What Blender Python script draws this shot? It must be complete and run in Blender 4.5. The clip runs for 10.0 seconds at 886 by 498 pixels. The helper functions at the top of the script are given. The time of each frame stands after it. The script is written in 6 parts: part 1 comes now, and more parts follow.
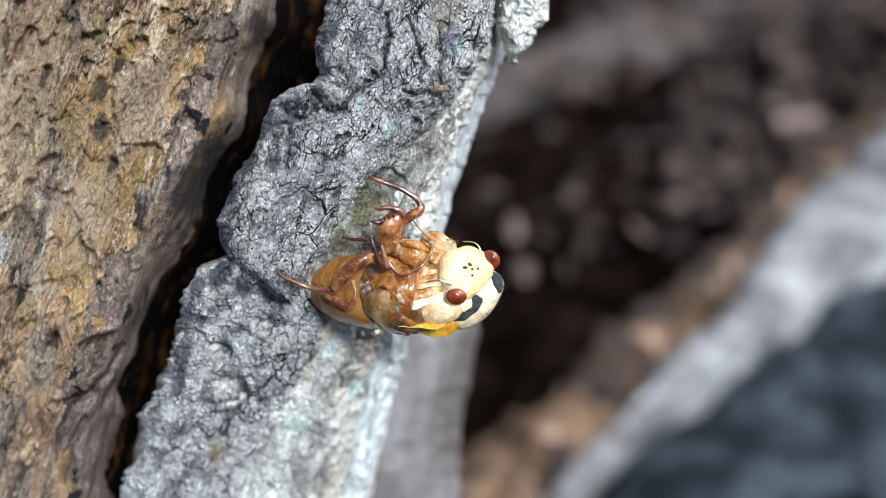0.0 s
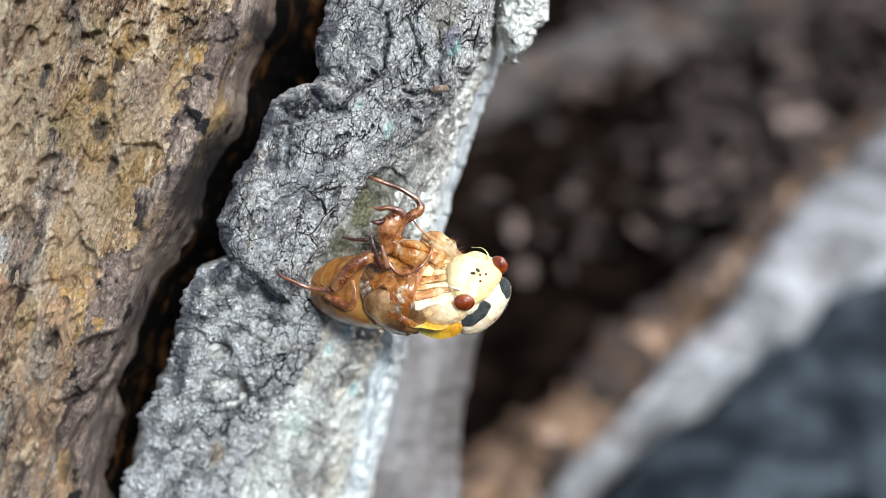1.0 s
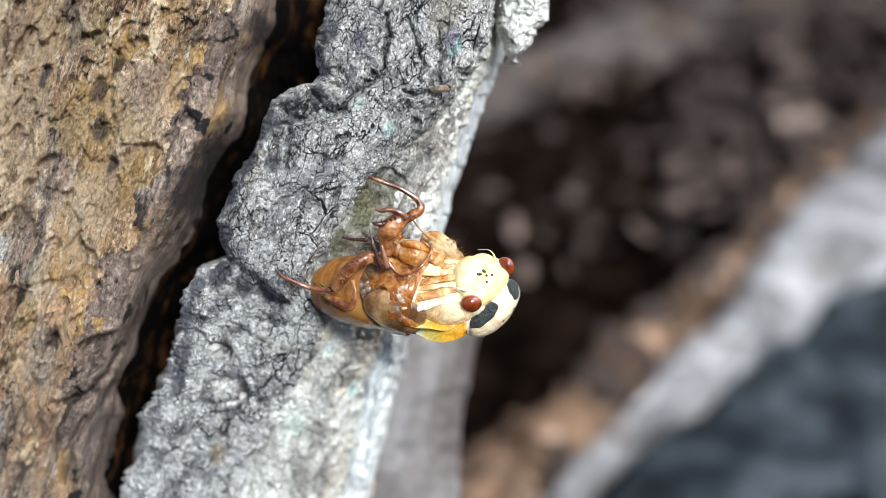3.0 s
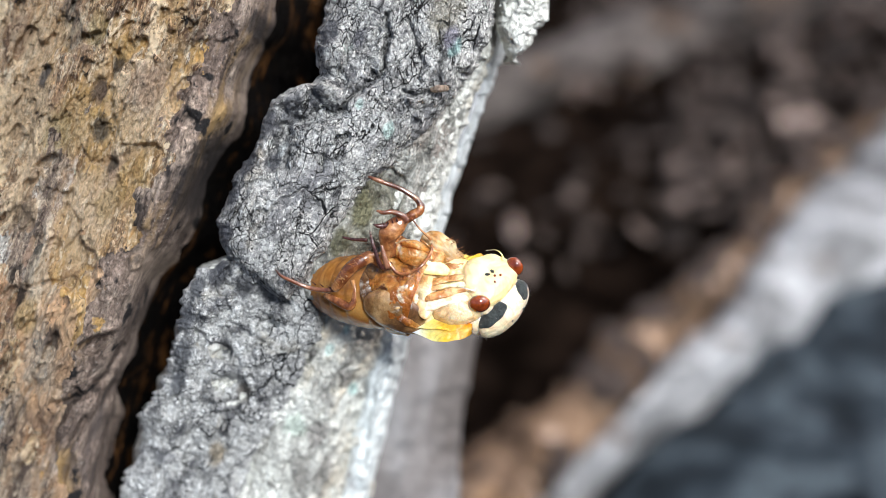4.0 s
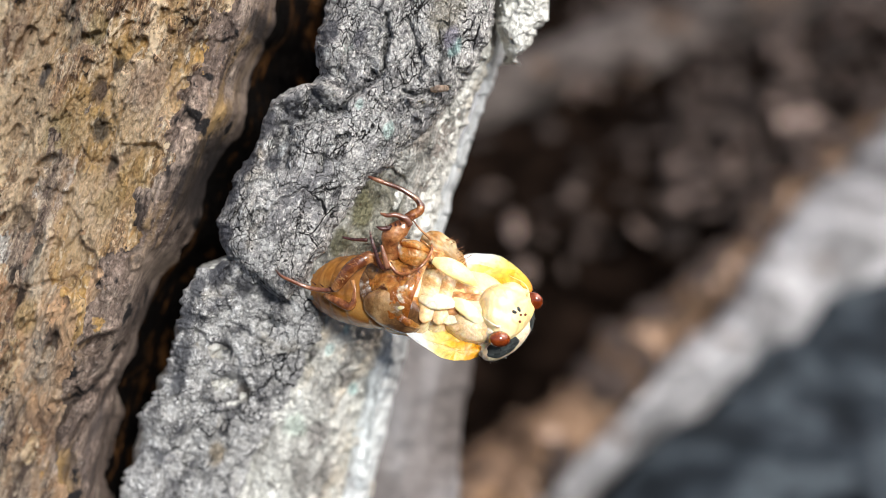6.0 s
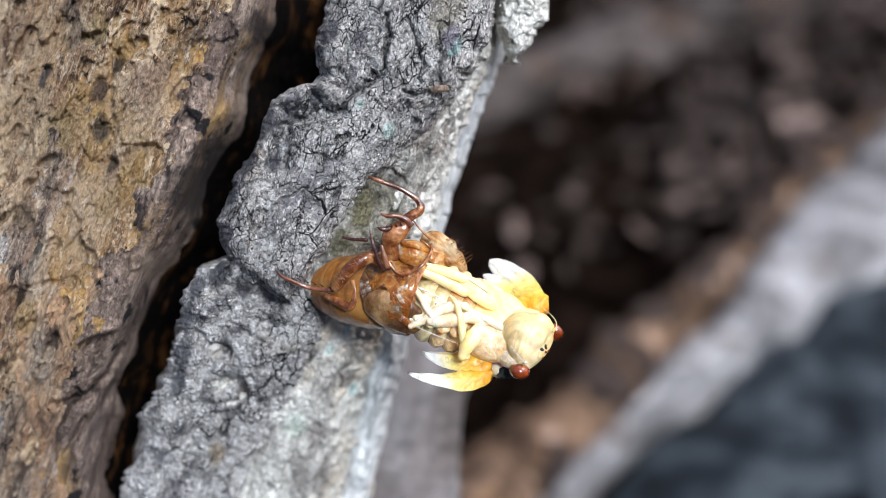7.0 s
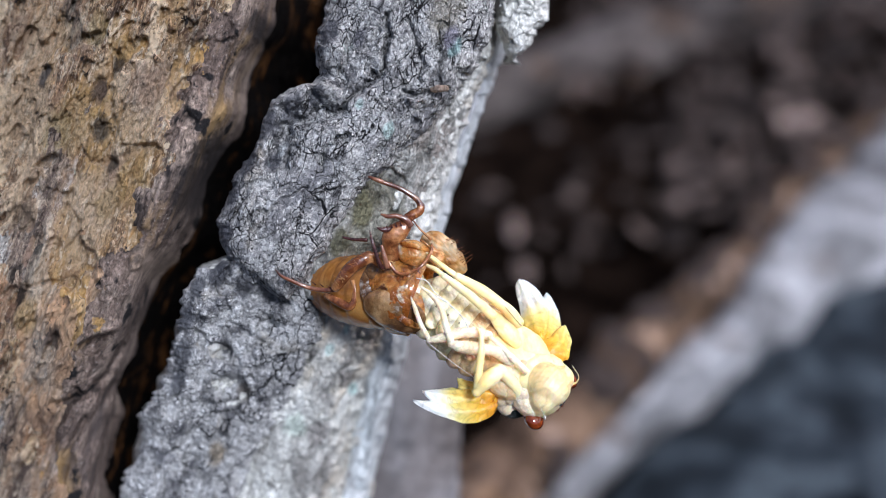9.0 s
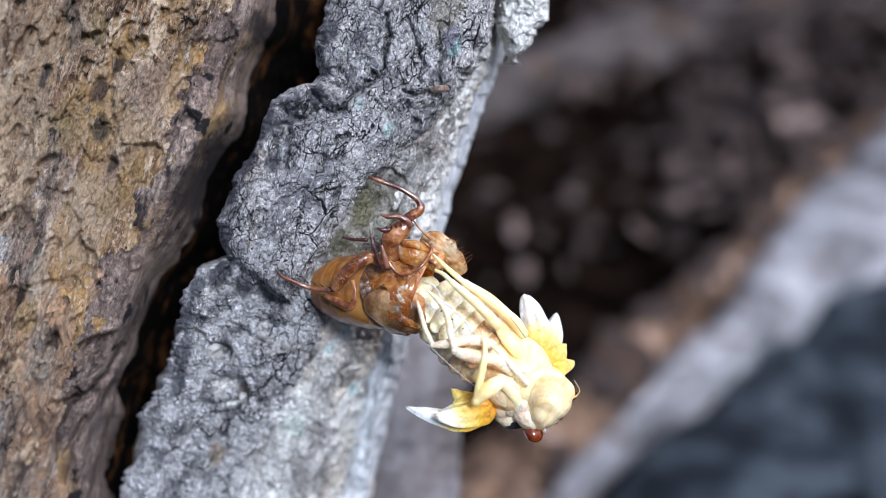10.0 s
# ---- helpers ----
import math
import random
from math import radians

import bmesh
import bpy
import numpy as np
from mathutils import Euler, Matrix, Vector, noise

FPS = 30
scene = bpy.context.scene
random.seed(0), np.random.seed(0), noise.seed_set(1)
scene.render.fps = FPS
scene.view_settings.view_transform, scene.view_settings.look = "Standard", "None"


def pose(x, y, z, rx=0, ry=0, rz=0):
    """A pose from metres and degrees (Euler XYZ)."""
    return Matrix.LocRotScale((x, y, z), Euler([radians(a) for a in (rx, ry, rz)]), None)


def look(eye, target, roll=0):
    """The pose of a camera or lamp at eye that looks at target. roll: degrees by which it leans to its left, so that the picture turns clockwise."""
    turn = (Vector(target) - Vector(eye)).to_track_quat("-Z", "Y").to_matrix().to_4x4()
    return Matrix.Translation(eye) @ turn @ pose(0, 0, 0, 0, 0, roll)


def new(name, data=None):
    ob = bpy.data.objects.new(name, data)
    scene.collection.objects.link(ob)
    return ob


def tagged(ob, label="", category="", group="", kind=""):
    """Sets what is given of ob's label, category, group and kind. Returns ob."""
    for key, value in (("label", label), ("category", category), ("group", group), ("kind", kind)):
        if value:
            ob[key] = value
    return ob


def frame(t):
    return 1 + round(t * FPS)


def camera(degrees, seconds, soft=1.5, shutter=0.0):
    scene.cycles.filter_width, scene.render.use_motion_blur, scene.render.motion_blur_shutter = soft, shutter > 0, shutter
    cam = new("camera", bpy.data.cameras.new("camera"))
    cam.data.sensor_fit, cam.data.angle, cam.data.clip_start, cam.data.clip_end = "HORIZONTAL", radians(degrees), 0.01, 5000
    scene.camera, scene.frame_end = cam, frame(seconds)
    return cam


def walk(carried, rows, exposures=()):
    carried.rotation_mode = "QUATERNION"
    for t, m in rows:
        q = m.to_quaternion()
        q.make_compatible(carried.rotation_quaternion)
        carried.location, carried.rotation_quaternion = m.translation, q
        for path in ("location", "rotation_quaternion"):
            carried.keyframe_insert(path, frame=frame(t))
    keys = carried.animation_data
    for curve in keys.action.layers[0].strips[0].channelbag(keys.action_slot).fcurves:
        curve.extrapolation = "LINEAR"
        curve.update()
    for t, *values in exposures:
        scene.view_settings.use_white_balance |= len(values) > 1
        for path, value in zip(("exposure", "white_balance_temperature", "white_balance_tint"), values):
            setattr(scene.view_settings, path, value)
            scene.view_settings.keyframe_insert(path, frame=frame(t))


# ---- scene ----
# Close view of a periodical cicada leaving its nymphal skin on a tree trunk. Plan units: positions in the camera's
# picture, 12.54 to the millimetre, on a plane through the insect that faces the camera, so things fit its view; w is
# the height in mm over that plane, towards the camera.
PITCH, DIST, UNIT = 32.0, 0.18157, 12.54
FRAME = pose(0, 0, 0.28, 90 - PITCH, 0, 0)
cam = camera(38.0, 10.0, soft=0.65)
EYE = FRAME @ Matrix.Translation((0, 0, DIST))
walk(cam, [(0.0, EYE), (10.0, EYE)], exposures=[
    (0.0, 0.14, 5550, 5), (1.0, 0.23, 5650, 5), (1.5, 0.12, 5700, 6), (2.0, 0.30, 5750, 6), (5.0, 0.30, 5900, 8), (5.6, 0.26, 6250, 9), (7.0, -0.03, 5700, 11), (7.5, -0.08, 5300, 11), (8.4, -0.08, 5950, 11), (9.0, -0.18, 5400, 14), (10.0, -0.10, 5300, 15)])
cam.data.dof.use_dof = True
cam.data.dof.focus_distance = DIST - 0.001
cam.data.dof.aperture_fstop = 9.5

# ---- light ----
world = bpy.data.worlds.new("sky")
scene.world = world
world.use_nodes = True
wn = world.node_tree
sky = wn.nodes.new("ShaderNodeTexSky")
sky.sky_type, sky.sun_disc = "NISHITA", False
sky.sun_elevation, sky.sun_rotation = radians(52), radians(75)
sky.air_density, sky.dust_density, sky.ozone_density = 0.8, 7.0, 0.6
wn.links.new(sky.outputs[0], wn.nodes["Background"].inputs[0])
wn.nodes["Background"].inputs[1].default_value = 0.15
sun = new("sun", bpy.data.lights.new("sun", "SUN"))
sun.data.energy, sun.data.angle, sun.data.color = 4.4, radians(16), (1.0, 0.95, 0.88)
SUN_FROM = FRAME.to_3x3() @ Vector((0.32, 0.26, 0.91))
sun.matrix_world = look(SUN_FROM * 3, (0, 0, 0))


# ---- numbers: noise on arrays ----
def lattice(i, seed):
    h = (i[..., 0] * 73856093) ^ (i[..., 1] * 19349663) ^ (i[..., 2] * 83492791) ^ (seed * 2654435761)
    h = (h ^ (h >> 13)) * 1274126177
    h = (h ^ (h >> 16)) & 0xFFFFFF
    return h / float(0xFFFFFF)


def smooth_noise(p, seed=0):
    i = np.floor(p).astype(np.int64)
    f = p - i
    f = f * f * (3 - 2 * f)
    total = 0
    for a in (0, 1):
        for b in (0, 1):
            for c in (0, 1):
                wgt = (f[..., 0] if a else 1 - f[..., 0]) * (f[..., 1] if b else 1 - f[..., 1]) * (f[..., 2] if c else 1 - f[..., 2])
                total = total + wgt * lattice(i + np.array([a, b, c]), seed)
    return total * 2 - 1


def fbm(p, octaves=4, seed=0, gain=0.5):
    total, amp = 0, 1.0
    for k in range(octaves):
        total = total + amp * smooth_noise(p * 2.03 ** k + 17.3 * k, seed + k)
        amp *= gain
    return total


def creases(p, octaves=3, seed=0):
    """Sharp folds, as in crumpled skin."""
    total, amp = 0, 1.0
    for k in range(octaves):
        total = total + amp * (0.5 - np.abs(smooth_noise(p * 2.1 ** k + 11.7 * k, seed + k)) * 2)
        amp *= 0.5
    return total


def cells(p, seed=0):
    """Distance to the nearest and to the second nearest of scattered points, and the nearest one's own value."""
    base = np.floor(p).astype(np.int64)
    f1 = np.full(p.shape[:-1], 9.0)
    f2 = np.full(p.shape[:-1], 9.0)
    own = np.zeros(p.shape[:-1])
    for a in (-1, 0, 1):
        for b in (-1, 0, 1):
            for c in (-1, 0, 1):
                i = base + np.array([a, b, c])
                q = i + np.stack([lattice(i, seed + 1), lattice(i, seed + 2), lattice(i, seed + 3)], -1)
                d = np.sqrt(((p - q) ** 2).sum(-1))
                near = d < f1
                f2 = np.where(near, f1, np.minimum(f2, d))
                own = np.where(near, lattice(i, seed + 4), own)
                f1 = np.where(near, d, f1)
    return f1, f2, own


def step(x, a, b):
    t = np.clip((x - a) / (b - a), 0, 1)
    return t * t * (3 - 2 * t)


def at(a, b, w=0.0):
    """A place of the plan, in metres in FRAME's space, on the camera's line of sight at any w."""
    k = (DIST * 1000 - w) / (DIST * 1000)
    return Vector(((a - 784) / UNIT * k, (441 - b) / UNIT * k, w)) * 0.001


TRUNK_FOOT = FRAME.inverted() @ Vector((-0.27, 0.10, 0.0))


# ---- materials ----
def surface(name, stops, scale=300.0, stretch=(1, 1, 1), turn=0.0, rough=0.8, bump=0.3, fine=4.0, spots=None, cracks=None,
            soft=0.0, coat=0.0, patches=(), transmit=0.0, spec=0.5, bump_size=0.0004, vary=0.0, along=None, grit=0.5, wrinkle=None, blots=(), sand=(), streak=(), ribs=None):
    """A procedural surface: broad tone from noise through stops, finer grain over it, and, where given, dark cracks, spots and
    patches of other colours. Sizes are per metre."""
    m = bpy.data.materials.new(name)
    m.use_nodes = True
    nt = m.node_tree
    n, lk = nt.nodes, nt.links.new
    bsdf = n["Principled BSDF"]
    co = n.new("ShaderNodeTexCoord")
    mp = n.new("ShaderNodeMapping")
    mp.inputs["Scale"].default_value = stretch
    mp0 = n.new("ShaderNodeMapping")
    mp0.inputs["Rotation"].default_value = (0, 0, radians(turn))
    lk(co.outputs["Object"], mp0.inputs[0])
    lk(mp0.outputs[0], mp.inputs[0])

    def tex(sc, detail=5, rough_=0.6, dist=0.0, vec=None):
        t = n.new("ShaderNodeTexNoise")
        t.inputs["Scale"].default_value, t.inputs["Detail"].default_value = sc, detail
        t.inputs["Roughness"].default_value, t.inputs["Distortion"].default_value = rough_, dist
        lk(vec or mp.outputs[0], t.inputs["Vector"])
        return t.outputs[0]

    def ramp(src, pts):
        r = n.new("ShaderNodeValToRGB")
        while len(r.color_ramp.elements) < len(pts):
            r.color_ramp.elements.new(0.5)
        for e, (pos, col) in zip(r.color_ramp.elements, pts):
            e.position = pos
            e.color = (*col, 1) if not isinstance(col, (int, float)) else (col, col, col, 1)
        lk(src, r.inputs[0])
        return r.outputs[0]

    def mix(fac, a, b, how="MIX"):
        x = n.new("ShaderNodeMix")
        x.data_type, x.blend_type = "RGBA", how
        if isinstance(fac, (int, float)):
            x.inputs["Factor"].default_value = fac
        else:
            lk(fac, x.inputs["Factor"])
        for sock, v in ((x.inputs["A"], a), (x.inputs["B"], b)):
            if isinstance(v, tuple):
                sock.default_value = (*v, 1)
            else:
                lk(v, sock)
        return x.outputs["Result"]

    if along:
        sep = n.new("ShaderNodeSeparateXYZ")
        lk(co.outputs["Object"], sep.inputs[0])
        mr = n.new("ShaderNodeMapRange")
        mr.inputs["From Min"].default_value, mr.inputs["From Max"].default_value = along
        lk(sep.outputs[1], mr.inputs[0])
        wob = n.new("ShaderNodeMath")
        wob.operation = "MULTIPLY_ADD"
        lk(tex(scale, 3), wob.inputs[0])
        wob.inputs[1].default_value = 0.35
        lk(mr.outputs[0], wob.inputs[2])
        off = n.new("ShaderNodeMath")
        off.operation = "SUBTRACT"
        lk(wob.outputs[0], off.inputs[0])
        off.inputs[1].default_value = 0.175
        col = ramp(off.outputs[0], stops)
    else:
        col = ramp(tex(scale, 6, 0.62, 0.4), stops)
    grain = tex(scale * fine, 6, 0.65)
    col = mix(grit, col, ramp(grain, [(0.40, 0.24), (0.58, 1.0)]), "MULTIPLY")
    height = grain
    for sc, amount, mid in sand:
        # loose grit, the same in all directions
        fine_grit = tex(sc, 4, 0.7, 0, co.outputs["Object"])
        col = mix(amount, col, ramp(fine_grit, [(mid - 0.055, 0.2), (mid + 0.045, 1.0)]), "MULTIPLY")
        col = mix(ramp(fine_grit, [(0.60, 0.0), (0.68, amount * 0.6)]), col, (0.92, 0.88, 0.80))
        gs = n.new("ShaderNodeMath")
        gs.operation = "ADD"
        lk(height, gs.inputs[0])
        lk(fine_grit, gs.inputs[1])
        height = gs.outputs[0]
    for sc, amount, dark in streak:
        # fibres: long thin lines along the grain
        drawn = n.new("ShaderNodeMapping")
        drawn.inputs["Scale"].default_value = (1.0, 0.07, 0.5)
        lk(mp0.outputs[0], drawn.inputs[0])
        line = tex(sc, 4, 0.65, 0.5, drawn.outputs[0])
        col = mix(ramp(line, [(0.41, amount), (0.49, 0.0)]), col, dark)
        col = mix(ramp(line, [(0.56, 0.0), (0.66, amount * 0.6)]), col, (0.86, 0.76, 0.60))
        gs = n.new("ShaderNodeMath")
        gs.operation = "ADD"
        lk(height, gs.inputs[0])
        lk(line, gs.inputs[1])
        height = gs.outputs[0]
    for sc, lo, hi, pc in patches:
        f = ramp(tex(sc, 5, 0.6, 0.3), [(lo, 0.0), (hi, 1.0)])
        col = mix(f, col, pc)
    if spots:
        sc, lo, hi, pc = spots
        f = ramp(tex(sc, 3, 0.5, 0, co.outputs["Object"]), [(lo, 0.0), (hi, 1.0)])
        col = mix(f, col, pc)
    for sc, wide, pc in (cracks if cracks and isinstance(cracks[0], tuple) else [cracks] if cracks else []):
        wv = n.new("ShaderNodeVectorMath")
        wv.operation = "MULTIPLY_ADD"
        wn_ = n.new("ShaderNodeTexNoise")
        wn_.inputs["Scale"].default_value, wn_.inputs["Detail"].default_value = sc * 0.8, 3
        lk(mp.outputs[0], wn_.inputs["Vector"])
        lk(wn_.outputs["Color"], wv.inputs[0])
        wv.inputs[1].default_value = (0.9 / sc,) * 3
        lk(mp.outputs[0], wv.inputs[2])
        v = n.new("ShaderNodeTexVoronoi")
        v.feature = "DISTANCE_TO_EDGE"
        v.inputs["Scale"].default_value = sc
        lk(wv.outputs[0], v.inputs["Vector"])
        thin = n.new("ShaderNodeMath")
        thin.operation = "MULTIPLY_ADD"
        lk(tex(sc * 0.35, 3), thin.inputs[0])
        thin.inputs[1].default_value = wide * 6
        lk(v.outputs[0], thin.inputs[2])
        less = n.new("ShaderNodeMath")
        less.operation = "SUBTRACT"
        lk(thin.outputs[0], less.inputs[0])
        less.inputs[1].default_value = wide * 2.7
        f = ramp(less.outputs[0], [(0.0, 1.0), (wide, 0.0)])
        col = mix(f, col, pc)
        hm = n.new("ShaderNodeMath")
        hm.operation = "SUBTRACT"
        lk(height, hm.inputs[0])
        lk(f, hm.inputs[1])
        height = hm.outputs[0]
    if wrinkle:
        # folds: valleys where a broad noise passes its middle, at two sizes; crease shade is painted into them
        for sc, amount in wrinkle:
            sb = n.new("ShaderNodeMath")
            sb.operation = "SUBTRACT"
            lk(tex(sc, 2, 0.5, 0.6), sb.inputs[0])
            sb.inputs[1].default_value = 0.5
            ab = n.new("ShaderNodeMath")
            ab.operation = "ABSOLUTE"
            lk(sb.outputs[0], ab.inputs[0])
            mn = n.new("ShaderNodeMath")
            mn.operation = "MINIMUM"
            lk(ab.outputs[0], mn.inputs[0])
            mn.inputs[1].default_value = 0.12
            ad = n.new("ShaderNodeMath")
            ad.operation = "MULTIPLY_ADD"
            lk(mn.outputs[0], ad.inputs[0])
            ad.inputs[1].default_value = amount
            lk(height, ad.inputs[2])
            height = ad.outputs[0]
            col = mix(0.4, col, ramp(mn.outputs[0], [(0.0, 0.4), (0.06, 1.0)]), "MULTIPLY")
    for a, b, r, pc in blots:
        # a blot at one place of the trunk (lichen, stains, painted shade), longer along the grain, with a ragged rim
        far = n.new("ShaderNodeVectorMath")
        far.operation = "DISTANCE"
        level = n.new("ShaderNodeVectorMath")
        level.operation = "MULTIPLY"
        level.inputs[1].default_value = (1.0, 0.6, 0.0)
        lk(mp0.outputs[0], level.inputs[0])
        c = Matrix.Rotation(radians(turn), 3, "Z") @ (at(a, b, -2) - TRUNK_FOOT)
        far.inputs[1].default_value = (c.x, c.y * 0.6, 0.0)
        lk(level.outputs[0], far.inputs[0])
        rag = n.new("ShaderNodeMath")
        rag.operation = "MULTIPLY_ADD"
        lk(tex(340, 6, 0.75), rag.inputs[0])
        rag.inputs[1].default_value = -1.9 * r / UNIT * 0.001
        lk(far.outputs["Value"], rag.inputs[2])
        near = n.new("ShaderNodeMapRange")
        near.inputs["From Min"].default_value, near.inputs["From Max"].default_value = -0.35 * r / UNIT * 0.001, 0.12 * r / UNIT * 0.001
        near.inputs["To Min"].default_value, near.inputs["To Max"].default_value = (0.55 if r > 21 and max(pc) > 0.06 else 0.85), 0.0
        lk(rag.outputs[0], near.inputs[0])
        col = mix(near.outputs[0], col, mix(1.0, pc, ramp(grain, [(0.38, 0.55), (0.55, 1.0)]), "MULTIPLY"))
    if ribs:
        # shallow ridges across the body's length
        wave = n.new("ShaderNodeTexWave")
        wave.wave_type, wave.bands_direction = "BANDS", "Y"
        wave.inputs["Scale"].default_value, wave.inputs["Distortion"].default_value, wave.inputs["Detail"].default_value = ribs[0], 1.2, 1.0
        lk(co.outputs["Object"], wave.inputs["Vector"])
        up = n.new("ShaderNodeMath")
        up.operation = "MULTIPLY_ADD"
        lk(wave.outputs["Fac"], up.inputs[0])
        up.inputs[1].default_value = ribs[1]
        lk(height, up.inputs[2])
        height = up.outputs[0]
    if vary:
        oi = n.new("ShaderNodeNewGeometry")
        col = mix(vary, col, ramp(oi.outputs["Random Per Island"], [(0.0, 0.12), (0.6, 0.42), (0.86, 0.95), (1.0, 2.0)]), "MULTIPLY")
    lk(col, bsdf.inputs["Base Color"])
    bsdf.inputs["Roughness"].default_value = rough
    rr = n.new("ShaderNodeMapRange")
    rr.inputs["To Min"].default_value, rr.inputs["To Max"].default_value = max(rough - 0.15, 0.03), min(rough + 0.15, 1)
    lk(grain, rr.inputs[0])
    lk(rr.outputs[0], bsdf.inputs["Roughness"])
    bsdf.inputs["Specular IOR Level"].default_value = spec
    if soft:
        bsdf.inputs["Subsurface Weight"].default_value = soft
        bsdf.inputs["Subsurface Radius"].default_value = (1.0, 0.62, 0.28)
        bsdf.inputs["Subsurface Scale"].default_value = 0.0014
    if coat:
        bsdf.inputs["Coat Weight"].default_value, bsdf.inputs["Coat Roughness"].default_value = coat, 0.03
    bp = n.new("ShaderNodeBump")
    bp.inputs["Strength"].default_value, bp.inputs["Distance"].default_value = bump, bump_size
    lk(height, bp.inputs["Height"])
    lk(bp.outputs[0], bsdf.inputs["Normal"])
    if transmit:
        tr = n.new("ShaderNodeBsdfTranslucent")
        lk(col, tr.inputs[0])
        ms = n.new("ShaderNodeMixShader")
        ms.inputs[0].default_value = transmit
        lk(bsdf.outputs[0], ms.inputs[1])
        lk(tr.outputs[0], ms.inputs[2])
        lk(ms.outputs[0], n["Material Output"].inputs[0])
    return m


# Dark patches and blots paint flank and fold shade; the whitest patches paint highlights.
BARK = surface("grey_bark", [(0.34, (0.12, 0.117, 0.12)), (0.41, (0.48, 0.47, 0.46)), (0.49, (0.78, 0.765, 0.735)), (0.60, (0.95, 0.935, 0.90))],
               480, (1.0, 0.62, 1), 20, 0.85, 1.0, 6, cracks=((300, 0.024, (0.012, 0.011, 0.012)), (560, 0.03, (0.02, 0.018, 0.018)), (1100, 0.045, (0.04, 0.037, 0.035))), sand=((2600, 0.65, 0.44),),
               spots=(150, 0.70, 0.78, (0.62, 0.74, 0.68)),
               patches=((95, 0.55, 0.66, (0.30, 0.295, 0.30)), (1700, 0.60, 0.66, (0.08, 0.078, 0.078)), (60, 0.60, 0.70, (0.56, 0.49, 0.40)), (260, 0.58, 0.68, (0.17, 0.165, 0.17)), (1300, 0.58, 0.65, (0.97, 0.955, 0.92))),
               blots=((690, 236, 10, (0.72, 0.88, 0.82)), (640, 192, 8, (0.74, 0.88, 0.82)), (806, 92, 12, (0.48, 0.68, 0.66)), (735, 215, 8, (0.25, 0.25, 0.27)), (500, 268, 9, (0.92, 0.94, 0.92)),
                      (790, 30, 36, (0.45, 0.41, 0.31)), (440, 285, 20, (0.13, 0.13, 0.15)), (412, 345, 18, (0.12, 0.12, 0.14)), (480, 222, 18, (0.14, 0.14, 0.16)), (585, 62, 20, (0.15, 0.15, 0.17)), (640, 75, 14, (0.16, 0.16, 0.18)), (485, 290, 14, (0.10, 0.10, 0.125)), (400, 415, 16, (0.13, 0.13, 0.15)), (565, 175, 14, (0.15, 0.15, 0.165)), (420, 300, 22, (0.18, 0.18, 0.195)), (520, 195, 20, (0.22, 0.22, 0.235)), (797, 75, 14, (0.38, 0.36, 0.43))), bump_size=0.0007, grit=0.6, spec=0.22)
# Dark blots mix stain with painted shade below the slab, on flank and hollows.
CRUST_BARK = surface("lumpy_dark_bark", [(0.34, (0.16, 0.16, 0.17)), (0.42, (0.46, 0.455, 0.45)), (0.50, (0.74, 0.73, 0.71)), (0.62, (0.93, 0.925, 0.90))],
               300, (1.0, 0.7, 1), 20, 0.7, 1.0, 7, cracks=((260, 0.02, (0.03, 0.03, 0.032)),), sand=((2200, 0.45, 0.43),),
               patches=((120, 0.60, 0.70, (0.24, 0.24, 0.25)), (900, 0.58, 0.66, (0.10, 0.10, 0.105)), (80, 0.60, 0.70, (0.50, 0.46, 0.38)), (1100, 0.60, 0.66, (0.94, 0.94, 0.92))),
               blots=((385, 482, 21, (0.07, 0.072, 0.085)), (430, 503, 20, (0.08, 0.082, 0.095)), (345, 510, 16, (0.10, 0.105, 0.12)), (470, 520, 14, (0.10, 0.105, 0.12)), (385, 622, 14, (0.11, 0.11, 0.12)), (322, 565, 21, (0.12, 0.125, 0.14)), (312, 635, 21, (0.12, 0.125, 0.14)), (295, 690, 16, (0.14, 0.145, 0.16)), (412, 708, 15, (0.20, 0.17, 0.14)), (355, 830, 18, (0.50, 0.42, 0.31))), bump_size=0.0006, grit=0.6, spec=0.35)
# The darkest blots paint the shade inside two small pits.
PALE_BARK = surface("pale_lichen_bark", [(0.32, (0.30, 0.285, 0.26)), (0.42, (0.56, 0.55, 0.505)), (0.52, (0.76, 0.755, 0.69)), (0.63, (0.93, 0.93, 0.87))],
                    190, (1.0, 0.4, 1), 18, 0.75, 0.9, 8, cracks=(200, 0.014, (0.16, 0.145, 0.13)),
                    patches=((70, 0.58, 0.66, (0.42, 0.395, 0.36)), (55, 0.58, 0.68, (0.66, 0.58, 0.45)), (160, 0.64, 0.74, (0.22, 0.21, 0.20))),
                    blots=((608, 715, 10, (0.62, 0.80, 0.75)), (604, 590, 8, (0.62, 0.78, 0.73)), (570, 630, 9, (0.64, 0.78, 0.73)), (500, 780, 22, (0.58, 0.70, 0.60)), (540, 800, 20, (0.30, 0.28, 0.26)), (540, 637, 10, (0.10, 0.09, 0.085)), (595, 690, 14, (0.24, 0.22, 0.2))), bump_size=0.0006, grit=0.55)
